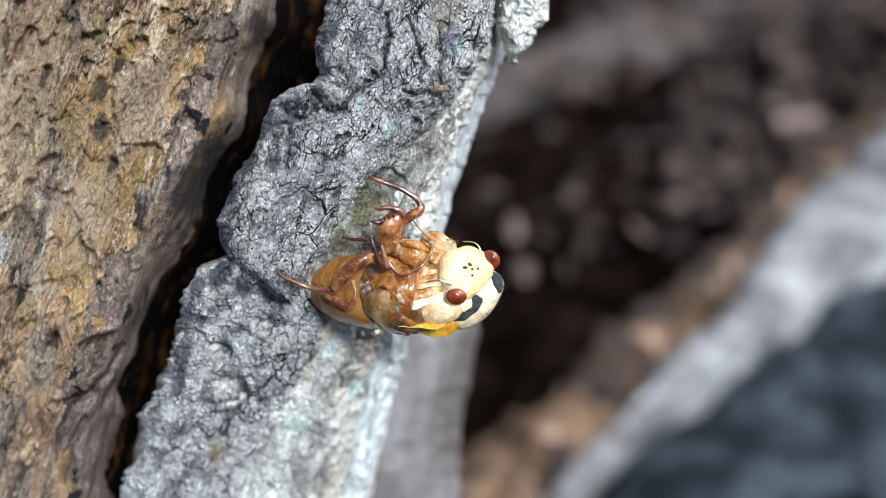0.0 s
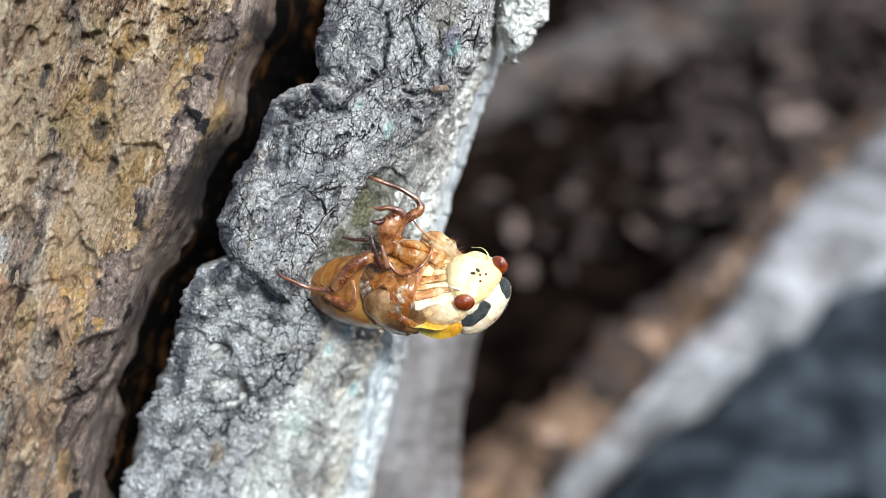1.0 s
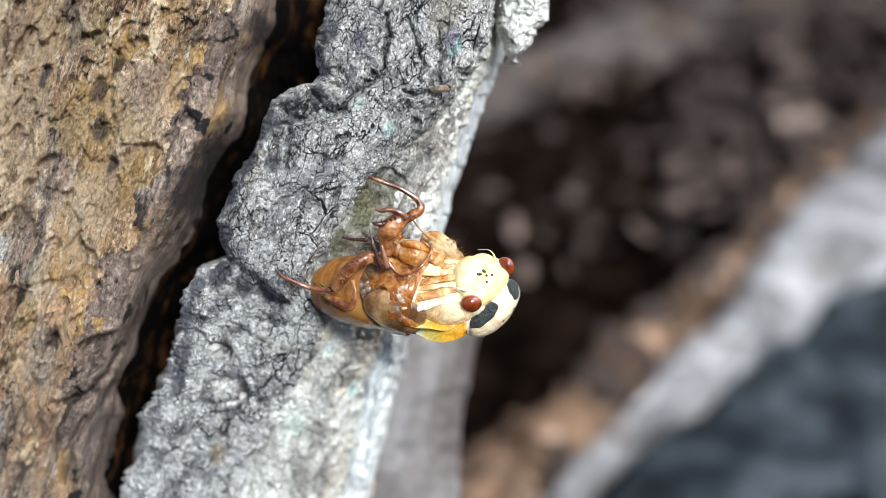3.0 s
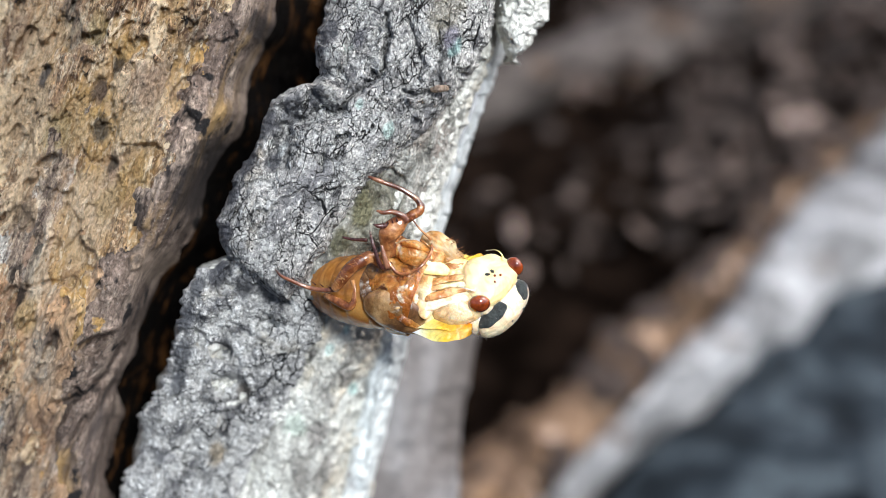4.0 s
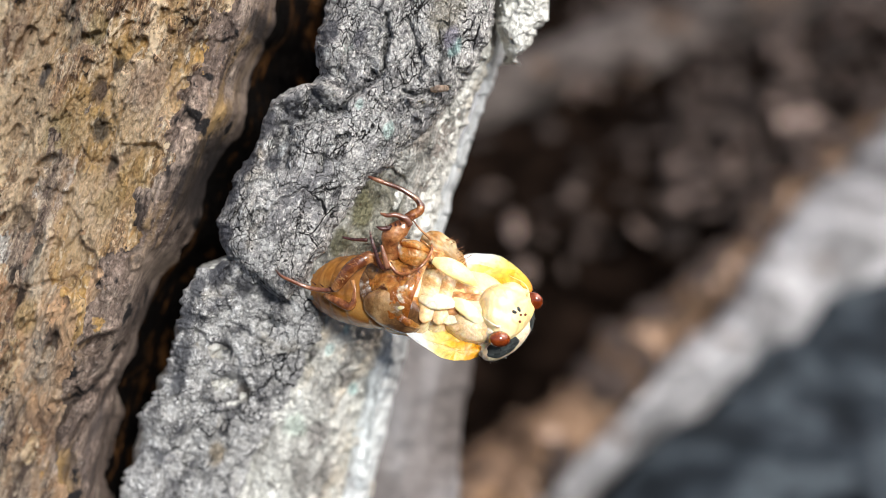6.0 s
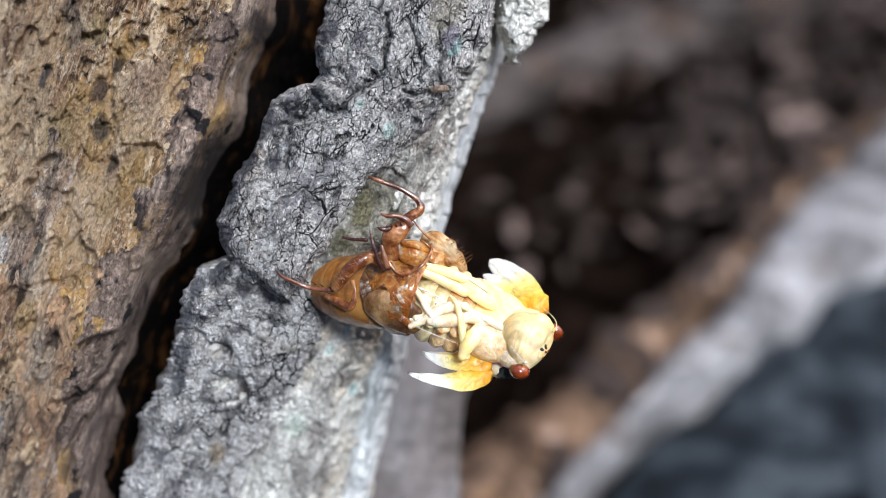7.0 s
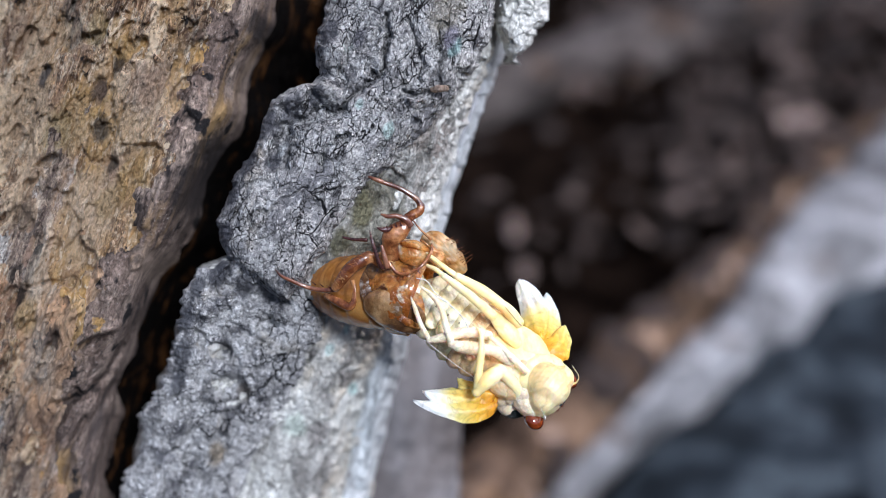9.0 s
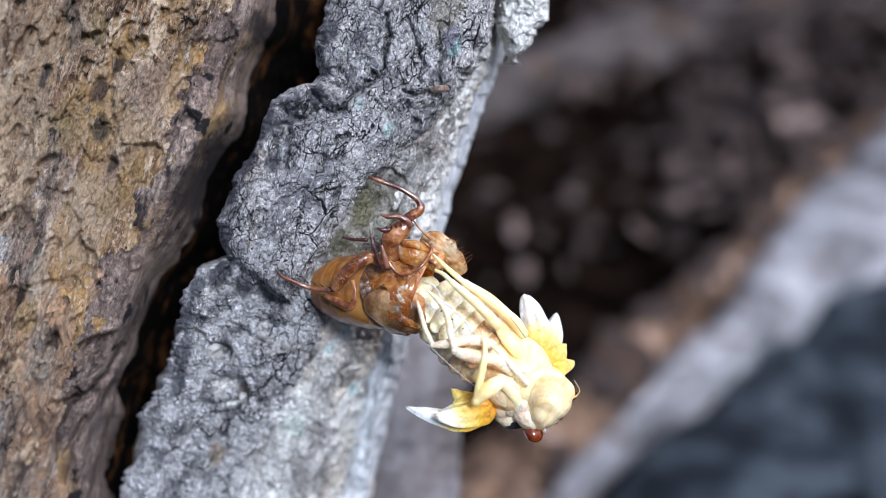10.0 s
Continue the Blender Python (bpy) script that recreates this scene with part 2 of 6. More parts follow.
# Lighter copy of the slab's bark: lichen plus painted light on its right face.
EDGE_BARK = surface("white_lichen_lit_edge", [(0.34, (0.38, 0.39, 0.40)), (0.44, (0.58, 0.61, 0.61)), (0.58, (0.82, 0.86, 0.85))], 150, (1.0, 0.16, 1), 16, 0.8, 0.7, 8, cracks=(160, 0.010, (0.26, 0.25, 0.25)),
                    patches=((90, 0.58, 0.66, (0.44, 0.44, 0.46)), (60, 0.62, 0.70, (0.60, 0.53, 0.44))), bump_size=0.0004, grit=0.5)
FAR_BARK = surface("dull_bark", [(0.3, (0.11, 0.095, 0.088)), (0.5, (0.185, 0.17, 0.166)), (0.7, (0.28, 0.275, 0.28))], 50, (1, 0.4, 1), 12, 0.9, 0.5, 5, spec=0.12, grit=0.25)
# Darker copy of the slab's bark; olive blots paint the overhang's shade.
MID_BARK = surface("shaded_grey_bark", [(0.38, (0.09, 0.088, 0.08)), (0.45, (0.23, 0.225, 0.20)), (0.52, (0.37, 0.365, 0.33)), (0.63, (0.60, 0.595, 0.55))], 330, (1.0, 0.5, 1), 18, 0.75, 0.9, 8, cracks=(260, 0.016, (0.09, 0.085, 0.075)),
                   patches=((60, 0.56, 0.66, (0.36, 0.34, 0.23)), (90, 0.58, 0.68, (0.30, 0.26, 0.23))), blots=((650, 395, 62, (0.13, 0.122, 0.055)), (740, 225, 30, (0.30, 0.25, 0.21)), (600, 430, 21, (0.09, 0.085, 0.042)), (640, 375, 21, (0.16, 0.15, 0.075))), bump_size=0.0005, grit=0.65)
# Black of mould on the wood, also painted into pits as shade.
MOULD_AND_SHADE = (0.035, 0.03, 0.03)
# Dark blots on pits and knots paint the shade inside them.
WOOD = surface("bare_decayed_wood", [(0.40, (0.19, 0.105, 0.058)), (0.45, (0.56, 0.35, 0.19)), (0.505, (0.95, 0.665, 0.39)), (0.555, (0.80, 0.53, 0.33)), (0.61, (1.0, 0.90, 0.70))],
               520, (1.0, 0.34, 1), 19, 0.9, 1.0, 6, spec=0.15, sand=((2600, 0.8, 0.425),), streak=((2300, 0.8, (0.15, 0.09, 0.055)), (800, 0.3, (0.30, 0.18, 0.105))),
               spots=(330, 0.68, 0.72, (0.035, 0.03, 0.028)), patches=((300, 0.52, 0.60, (0.96, 0.76, 0.51)), (250, 0.60, 0.65, (0.15, 0.088, 0.055)), (420, 0.62, 0.67, (0.08, 0.05, 0.035)), (44, 0.54, 0.62, (0.72, 0.47, 0.19)), (50, 0.60, 0.68, (0.44, 0.31, 0.23)), (34, 0.58, 0.66, (0.70, 0.43, 0.26)),
               (900, 0.54, 0.64, (0.98, 0.82, 0.60)), (75, 0.62, 0.70, (0.20, 0.145, 0.11)), (1500, 0.61, 0.66, (0.09, 0.062, 0.046))),
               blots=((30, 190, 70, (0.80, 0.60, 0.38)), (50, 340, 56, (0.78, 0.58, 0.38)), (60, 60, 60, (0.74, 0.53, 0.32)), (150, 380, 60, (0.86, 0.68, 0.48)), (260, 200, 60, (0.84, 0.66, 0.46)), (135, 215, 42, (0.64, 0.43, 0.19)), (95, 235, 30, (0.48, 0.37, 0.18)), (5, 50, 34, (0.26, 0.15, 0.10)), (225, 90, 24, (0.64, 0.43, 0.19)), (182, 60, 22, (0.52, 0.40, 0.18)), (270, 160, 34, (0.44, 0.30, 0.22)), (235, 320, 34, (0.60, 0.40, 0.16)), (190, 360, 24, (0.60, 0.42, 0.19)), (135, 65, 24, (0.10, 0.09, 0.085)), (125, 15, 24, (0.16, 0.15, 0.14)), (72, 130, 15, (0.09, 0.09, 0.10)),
                      (180, 160, 17, (0.14, 0.10, 0.085)), (216, 118, 15, MOULD_AND_SHADE), (180, 230, 18, (0.12, 0.10, 0.08)), (200, 290, 14, (0.12, 0.10, 0.08)), (30, 385, 28, (0.13, 0.10, 0.08)), (122, 302, 8, (0.50, 0.66, 0.56))), bump_size=0.0009, grit=0.6)
# Two large low blots paint the lip darker as shade towards the gap.
LIP_WOOD = surface("smooth_grey_brown_wood", [(0.34, (0.11, 0.08, 0.066)), (0.45, (0.235, 0.175, 0.142)), (0.54, (0.36, 0.275, 0.222)), (0.64, (0.54, 0.43, 0.345))], 260, (1.0, 0.3, 1), 19, 0.8, 1.0, 6, spec=0.2, sand=((2200, 0.55, 0.44),),
                   spots=(230, 0.61, 0.66, (0.02, 0.018, 0.018)), patches=((60, 0.57, 0.66, (0.36, 0.24, 0.11)), (70, 0.58, 0.66, (0.12, 0.095, 0.085)), (1300, 0.58, 0.66, (0.07, 0.055, 0.048))),
                   blots=((452, 35, 20, MOULD_AND_SHADE), (335, 325, 40, MOULD_AND_SHADE), (360, 265, 24, MOULD_AND_SHADE), (225, 385, 34, MOULD_AND_SHADE), (195, 425, 26, MOULD_AND_SHADE), (240, 575, 40, (0.05, 0.042, 0.04)), (235, 630, 44, (0.045, 0.036, 0.032)), (420, 215, 20, MOULD_AND_SHADE), (250, 465, 26, (0.44, 0.34, 0.26)), (390, 300, 34, (0.20, 0.115, 0.04))), bump_size=0.0005, grit=0.6)
# Inner wood coloured near black: the shade of the gap under the bark.
GAP_SHADE = surface("black_gap_shade", [(0.38, (0.0015, 0.001, 0.001)), (0.56, (0.004, 0.0028, 0.002)), (0.64, (0.10, 0.045, 0.014))], 220, (1, 0.5, 1), -19, 0.9, 0.8, 6, bump_size=0.0006, spec=0.05)
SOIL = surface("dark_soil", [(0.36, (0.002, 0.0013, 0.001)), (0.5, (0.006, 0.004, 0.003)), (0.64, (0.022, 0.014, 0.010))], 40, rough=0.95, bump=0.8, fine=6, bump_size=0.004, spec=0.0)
LITTER = surface("bark_litter", [(0.36, (0.045, 0.0342, 0.0288)), (0.52, (0.14, 0.104, 0.0882)), (0.66, (0.306, 0.243, 0.216))], 90, rough=0.85, bump=0.5, vary=0.95, spec=0.12)
ROOT = surface("weathered_root", [(0.38, (0.10, 0.097, 0.097)), (0.5, (0.235, 0.235, 0.24)), (0.62, (0.42, 0.42, 0.43))], 34, (0.5, 1, 1), 0, 0.85, 0.6, 6,
               bump_size=0.003, spec=0.12, patches=((30, 0.62, 0.68, (0.10, 0.075, 0.06)),))
CRUMB = surface("brown_crumbs", [(0.38, (0.035, 0.021, 0.014)), (0.5, (0.11, 0.07, 0.046)), (0.62, (0.26, 0.18, 0.13))], 60, rough=0.9, bump=0.5, spec=0.12)
ROT = surface("rotten_brown_wood", [(0.38, (0.040, 0.025, 0.016)), (0.47, (0.14, 0.088, 0.054)), (0.55, (0.27, 0.18, 0.12)), (0.66, (0.46, 0.335, 0.26))], 34, (0.7, 1, 1), 0, 0.9, 0.6, 5, bump_size=0.003, spec=0.12, grit=0.3,
              patches=((40, 0.55, 0.61, (0.022, 0.014, 0.009)), (15, 0.58, 0.68, (0.26, 0.20, 0.16)), (26, 0.56, 0.66, (0.22, 0.13, 0.06))))
# Blots over the broken holes paint their inner shade.
GREY_WOOD = surface("weathered_wood_fibres", [(0.39, (0.15, 0.105, 0.085)), (0.45, (0.46, 0.34, 0.25)), (0.51, (0.82, 0.655, 0.48)), (0.56, (0.68, 0.55, 0.44)), (0.62, (0.95, 0.90, 0.82))], 420, (1.0, 0.12, 1), 20, 0.85, 1.0, 6, spec=0.2, sand=((2300, 0.6, 0.44),), streak=((1900, 0.8, (0.12, 0.09, 0.08)), (600, 0.4, (0.22, 0.165, 0.14))),
                    spots=(300, 0.66, 0.70, (0.03, 0.027, 0.027)), patches=((260, 0.52, 0.60, (0.97, 0.82, 0.62)), (230, 0.60, 0.66, (0.16, 0.11, 0.09)), (44, 0.55, 0.64, (0.76, 0.51, 0.31)), (60, 0.62, 0.68, (0.17, 0.135, 0.13)), (1400, 0.61, 0.66, (0.12, 0.09, 0.07))),
                    blots=((75, 480, 40, (0.78, 0.68, 0.52)), (60, 640, 46, (0.80, 0.72, 0.60)), (120, 650, 40, (0.56, 0.36, 0.22)), (150, 560, 36, (0.64, 0.45, 0.28)), (20, 540, 30, (0.42, 0.24, 0.13)), (40, 560, 24, (0.66, 0.47, 0.20)), (30, 780, 36, (0.36, 0.22, 0.15)), (150, 750, 46, (0.50, 0.46, 0.48)), (100, 820, 46, (0.42, 0.38, 0.41)), (180, 690, 30, (0.34, 0.30, 0.32)), (165, 605, 26, MOULD_AND_SHADE), (25, 525, 16, MOULD_AND_SHADE), (100, 598, 17, (0.12, 0.09, 0.08)), (130, 520, 16, (0.14, 0.10, 0.08)), (25, 485, 16, MOULD_AND_SHADE), (225, 560, 24, (0.50, 0.44, 0.38))), bump_size=0.0009, grit=0.5)
BRANCH = surface("dull_branch_bark", [(0.40, (0.0204, 0.017, 0.0153)), (0.5, (0.0561, 0.0476, 0.0425)), (0.60, (0.119, 0.102, 0.0935))], 40, (0.6, 1, 1), 0, 0.9, 0.6, 6, bump_size=0.003, spec=0.12)
# Blue-grey that imitates shade on the root's near flank.
FLANK_SHADE = surface("blue_grey_flank_shade", [(0.40, (0.007, 0.010, 0.013)), (0.5, (0.021, 0.028, 0.036)), (0.60, (0.060, 0.075, 0.086))], 26, rough=0.7, bump=0.4, fine=6, bump_size=0.002, spec=0.12)
SHELL = surface("amber_nymph_skin", [(0.40, (0.46, 0.14, 0.02)), (0.5, (0.82, 0.36, 0.075)), (0.60, (0.96, 0.60, 0.23))], 210, rough=0.1, bump=0.9, fine=6,
                soft=0.2, coat=1.0, transmit=0.42, bump_size=0.0002, grit=0.3, patches=((420, 0.58, 0.66, (0.95, 0.78, 0.55)), (260, 0.58, 0.66, (0.17, 0.06, 0.02))), wrinkle=((330, 6.0), (760, 3.0)))
# The grey patches paint dull highlights on the pad.
SHELL_DARK = surface("smoky_brown_wing_pad", [(0.40, (0.17, 0.08, 0.032)), (0.5, (0.37, 0.195, 0.075)), (0.60, (0.62, 0.39, 0.18))], 190, rough=0.1, bump=0.8, fine=6,
                     soft=0.2, coat=1.0, transmit=0.3, bump_size=0.0002, grit=0.35, patches=((300, 0.60, 0.68, (0.52, 0.46, 0.38)), (240, 0.60, 0.70, (0.07, 0.035, 0.018))), wrinkle=((220, 3.0),))
GOLD_SKIN = surface("golden_abdomen_skin", [(0.38, (0.32, 0.115, 0.022)), (0.5, (0.54, 0.235, 0.05)), (0.62, (0.72, 0.39, 0.11))], 120, rough=0.2, bump=0.4, fine=8,
                    soft=0.3, coat=0.8, transmit=0.35, bump_size=0.00008, grit=0.2, wrinkle=((200, 2.0),))
HUSK = surface("thin_pale_amber_husk", [(0.38, (0.60, 0.26, 0.06)), (0.5, (0.86, 0.52, 0.20)), (0.62, (0.96, 0.76, 0.46))], 330, (0.35, 1.2, 1), 40, 0.14, 0.8, 5, soft=0.2, coat=1.0, transmit=0.45, bump_size=0.0002, grit=0.35,
               patches=((420, 0.60, 0.66, (0.14, 0.05, 0.015)),), wrinkle=((420, 6.0),))
LEG_SKIN = surface("red_brown_leg_skin", [(0.40, (0.18, 0.055, 0.02)), (0.5, (0.41, 0.15, 0.048)), (0.60, (0.66, 0.32, 0.12))], 350, rough=0.12, bump=0.6, fine=5, coat=1.0, transmit=0.25, bump_size=0.0001, grit=0.3, wrinkle=((700, 3.0),))
SHIN_SKIN = surface("dark_red_brown_shin_skin", [(0.38, (0.075, 0.024, 0.014)), (0.5, (0.17, 0.06, 0.03)), (0.62, (0.34, 0.15, 0.08))], 350, rough=0.12, bump=0.5, fine=5, coat=1.0, transmit=0.15, bump_size=0.0001, grit=0.3)
CLAW = surface("dark_maroon_claw", [(0.3, (0.03, 0.012, 0.012)), (0.7, (0.12, 0.04, 0.03))], 400, rough=0.25, bump=0.2, coat=0.5)
CREAM = surface("cream_soft_skin", [(0.38, (0.99, 0.69, 0.24)), (0.5, (1.0, 0.77, 0.35)), (0.62, (1.0, 0.84, 0.48))], 180, rough=0.35, bump=0.4, fine=8, soft=0.5, bump_size=0.0003, grit=0.06)
FACE_SKIN = surface("cream_ribbed_face_skin", [(0.38, (0.90, 0.66, 0.28)), (0.5, (0.93, 0.72, 0.35)), (0.62, (0.95, 0.78, 0.45))], 180, rough=0.35, bump=0.5, fine=8, soft=0.5, bump_size=0.0002, grit=0.08, ribs=(520, 0.35), wrinkle=((260, 1.2),))
PALE = surface("milky_soft_skin", [(0.38, (0.96, 0.69, 0.42)), (0.5, (0.97, 0.78, 0.53)), (0.62, (0.98, 0.87, 0.66))], 260, rough=0.25, bump=0.5, fine=7, soft=0.5, bump_size=0.0003, grit=0.1, wrinkle=((520, 2.0),))
GREYCREAM = surface("greyish_abdomen_skin", [(0.38, (0.56, 0.43, 0.21)), (0.5, (0.82, 0.66, 0.35)), (0.62, (1.0, 0.88, 0.56))], 240, rough=0.22, bump=0.5, fine=5, soft=0.5,
                    spots=(900, 0.70, 0.715, (0.06, 0.04, 0.03)), bump_size=0.0003, grit=0.2, coat=0.3)
YELLOW = surface("yellow_wing_bud", [(0.0, (0.85, 0.36, 0.02)), (0.28, (0.95, 0.58, 0.05)), (0.52, (0.97, 0.80, 0.26)), (0.70, (0.97, 0.94, 0.84))], 260, rough=0.3, bump=0.35, fine=4,
                 soft=0.4, transmit=0.2, along=(0.001, -0.0095), bump_size=0.0004, grit=0.15, wrinkle=((330, 4.0),))
TAN = surface("tan_soft_skin", [(0.40, (0.56, 0.31, 0.12)), (0.5, (0.80, 0.53, 0.26)), (0.60, (0.95, 0.74, 0.45))], 240, rough=0.22, bump=0.5, fine=6, soft=0.5, bump_size=0.0003, grit=0.15, coat=0.3, wrinkle=((420, 3.0),))
AMBER = surface("amber_soft_skin", [(0.40, (0.36, 0.145, 0.04)), (0.5, (0.58, 0.28, 0.095)), (0.60, (0.82, 0.52, 0.25))], 300, rough=0.18, bump=0.6, fine=6, soft=0.4, coat=0.5, bump_size=0.0003, grit=0.2, wrinkle=((420, 3.0), (900, 2.0)))
ROSY = surface("rosy_soft_skin", [(0.38, (0.80, 0.36, 0.18)), (0.5, (0.88, 0.55, 0.33)), (0.62, (0.93, 0.72, 0.50))], 300, rough=0.32, bump=0.3, fine=6, soft=0.6, bump_size=0.0003, grit=0.2)
BLACK = surface("black_velvet_patch", [(0.38, (0.010, 0.014, 0.014)), (0.62, (0.05, 0.062, 0.06))], 900, rough=0.38, bump=1.0, fine=3, bump_size=0.0005)
EYE_RED = surface("glossy_red_brown_eye", [(0.38, (0.15, 0.022, 0.005)), (0.62, (0.28, 0.055, 0.011))], 300, rough=0.1, bump=0.0, coat=1.0)
THREAD = surface("white_thread", [(0.3, (0.7, 0.66, 0.58)), (0.7, (0.9, 0.88, 0.82))], 300, rough=0.5, bump=0.1)


# ---- building ----
def mesh_of(name, verts, faces, smooth=True):
    me = bpy.data.meshes.new(name)
    me.from_pydata(verts, [], faces)
    me.update()
    if smooth:
        me.shade_smooth()
    return me


def thing(name, base, label, category, group="", kind=""):
    """An Empty at its base (plan place), that carries its parts."""
    ob = new(name)
    ob.empty_display_size = 0.002
    ob.matrix_world = FRAME @ Matrix.Translation(base)
    return tagged(ob, label, category, group, kind)


def part(name, me, material, parent, label="", m=None):
    """A mesh, in its parent's space or moved there by m, as one object under a thing or a part."""
    ob = new(name, me)
    me.materials.append(material)
    ob.parent = parent
    if m is not None:
        ob.matrix_basis = m
    if label:
        ob["label"] = label
    return ob


def grid_faces(rows, cols, wrap=False):
    f = []
    for i in range(rows - 1):
        for j in range(cols if wrap else cols - 1):
            k = (j + 1) % cols
            f.append((i * cols + j, i * cols + k, (i + 1) * cols + k, (i + 1) * cols + j))
    return f


def spline(pts, n):
    """n points along a smooth curve through pts (rows of any width)."""
    p = np.array([list(q) for q in pts], float)
    if len(p) == 2:
        t = np.linspace(0, 1, n)[:, None]
        return p[0] * (1 - t) + p[1] * t
    q = np.vstack([2 * p[0] - p[1], p, 2 * p[-1] - p[-2]])
    out = []
    for s in np.linspace(0, len(p) - 1 - 1e-6, n):
        i = int(s)
        t = s - i
        a, b, c, d = q[i], q[i + 1], q[i + 2], q[i + 3]
        out.append(0.5 * (2 * b + (c - a) * t + (2 * a - 5 * b + 4 * c - d) * t * t + (3 * b - a - 3 * c + d) * t ** 3))
    return np.array(out)


def tube(pts, n=24, sides=12, flat=1.0, side=(0, 0, 1), rough=0.0, seed=0, capped=True, rings=0, ring_depth=0.0, fold=0.0, fold_freq=700):
    """A tapered, bent limb: pts are rows of x, y, z, radius in mm. flat squeezes it along side."""
    s = spline(pts, n)
    c, r = s[:, :3] * 0.001, np.maximum(s[:, 3], 0.01) * 0.001
    verts = []
    up = Vector(side).normalized()
    for i in range(n):
        t = Vector(c[min(i + 1, n - 1)] - c[max(i - 1, 0)]).normalized()
        a = t.cross(up).normalized()
        b = a.cross(t).normalized()
        q = r[i]
        if rings:
            ph = (i / (n - 1) * rings) % 1.0
            q *= 1 - ring_depth * (ph ** 3)
        for j in range(sides):
            an = 2 * math.pi * j / sides
            v = Vector(c[i]) + a * (math.cos(an) * q) + b * (math.sin(an) * q * flat)
            verts.append(v)
    if rough:
        p = np.array(verts)
        d = fbm(p * 900, 3, seed)
        cc = np.repeat(c, sides, 0)
        verts = list(p + (p - cc) * (d * rough)[:, None])
    if fold:
        p = np.array(verts)
        cc = np.repeat(c, sides, 0)
        out = (p - cc) / np.maximum(np.linalg.norm(p - cc, axis=1), 1e-9)[:, None]
        verts = list(p + out * (0.001 * fold * creases(p * fold_freq + seed, 3, seed))[:, None])
    faces = grid_faces(n, sides, True)
    if capped:
        faces.append(tuple(range(sides))[::-1])
        faces.append(tuple(range((n - 1) * sides, n * sides)))
    return [tuple(v) for v in verts], faces


def ball(c, r, turn=(0, 0, 0), n=18, sides=28, rough=0.0, freq=500, seed=0, power=1.0, fold=0.0):
    """A bulged body round c (mm) with half-sizes r (mm), uneven where rough."""
    th = np.linspace(0, math.pi, n)
    ph = np.linspace(0, 2 * math.pi, sides, endpoint=False)
    a, b = np.meshgrid(th, ph, indexing="ij")
    u = np.stack([np.sin(a) * np.cos(b), np.sin(a) * np.sin(b), np.cos(a)], -1)
    u = np.sign(u) * np.abs(u) ** power
    p = u * np.array(r)
    p = p.reshape(-1, 3)
    if rough:
        p = p * (1 + rough * fbm(p * 0.001 * freq + seed, 3, seed))[:, None]
    if fold:
        p = p + p / np.maximum(np.linalg.norm(p, axis=1), 1e-6)[:, None] * (fold * creases(p * 0.001 * freq + seed, 3, seed))[:, None]
    rot = np.array(Euler([radians(x) for x in turn]).to_matrix())
    p = (p @ rot.T + np.array(c)) * 0.001
    return [tuple(v) for v in p], grid_faces(n, sides, True)


def joined(*shapes):
    verts, faces = [], []
    for v, f in shapes:
        k = len(verts)
        verts += v
        faces += [tuple(i + k for i in q) for q in f]
    return verts, faces


def outwards(me):
    """Turn all faces of a closed mesh outwards."""
    bm = bmesh.new()
    bm.from_mesh(me)
    bmesh.ops.recalc_face_normals(bm, faces=bm.faces)
    bm.to_mesh(me)
    bm.free()
    return me


def limb(name, shape, material, parent, label="", m=None):
    return part(name, outwards(mesh_of(name, *shape)), material, parent, label, m)


def melt(ob, voxel=0.0002, rounds=5):
    """Fuse the closed shapes of a part into one smooth skin."""
    r = ob.modifiers.new("fuse", "REMESH")
    r.mode, r.voxel_size, r.use_smooth_shade = "VOXEL", voxel, True
    k = ob.modifiers.new("smooth", "SMOOTH")
    k.factor, k.iterations = 0.5, rounds
    return ob


def place(a, b, w, r):
    """A row for tube(): plan place and radius in mm."""
    v = at(a, b, w) * 1000
    return (v.x, v.y, v.z, r)


def spot(a, b, w):
    v = at(a, b, w) * 1000
    return (v.x, v.y, v.z)


# ---- the tree trunk ----
def curve(rows):
    ys, xs = [r[0] for r in rows], [r[1] for r in rows]
    return lambda b: np.interp(b, ys, xs)


def groove(A, B, path, width):
    """How near a line of plan places lies: 1 on it, fading over width."""
    d = np.full(A.shape, 1e9)
    for (a0, b0), (a1, b1) in zip(path, path[1:]):
        f = np.clip(((A - a0) * (a1 - a0) + (B - b0) * (b1 - b0)) / ((a1 - a0) ** 2 + (b1 - b0) ** 2), 0, 1)
        d = np.minimum(d, np.hypot(A - a0 - f * (a1 - a0), B - b0 - f * (b1 - b0)))
    return np.exp(-(d / width) ** 2)


def pit(A, B, a, b, ra, rb, lean=0.0):
    """A hollow with a flat floor and a steep rim."""
    c, q = math.cos(radians(lean)), math.sin(radians(lean))
    x, y = ((A - a) * c + (B - b) * q) / ra, ((B - b) * c - (A - a) * q) / rb
    return step(np.hypot(x, y), 1.25, 0.7)


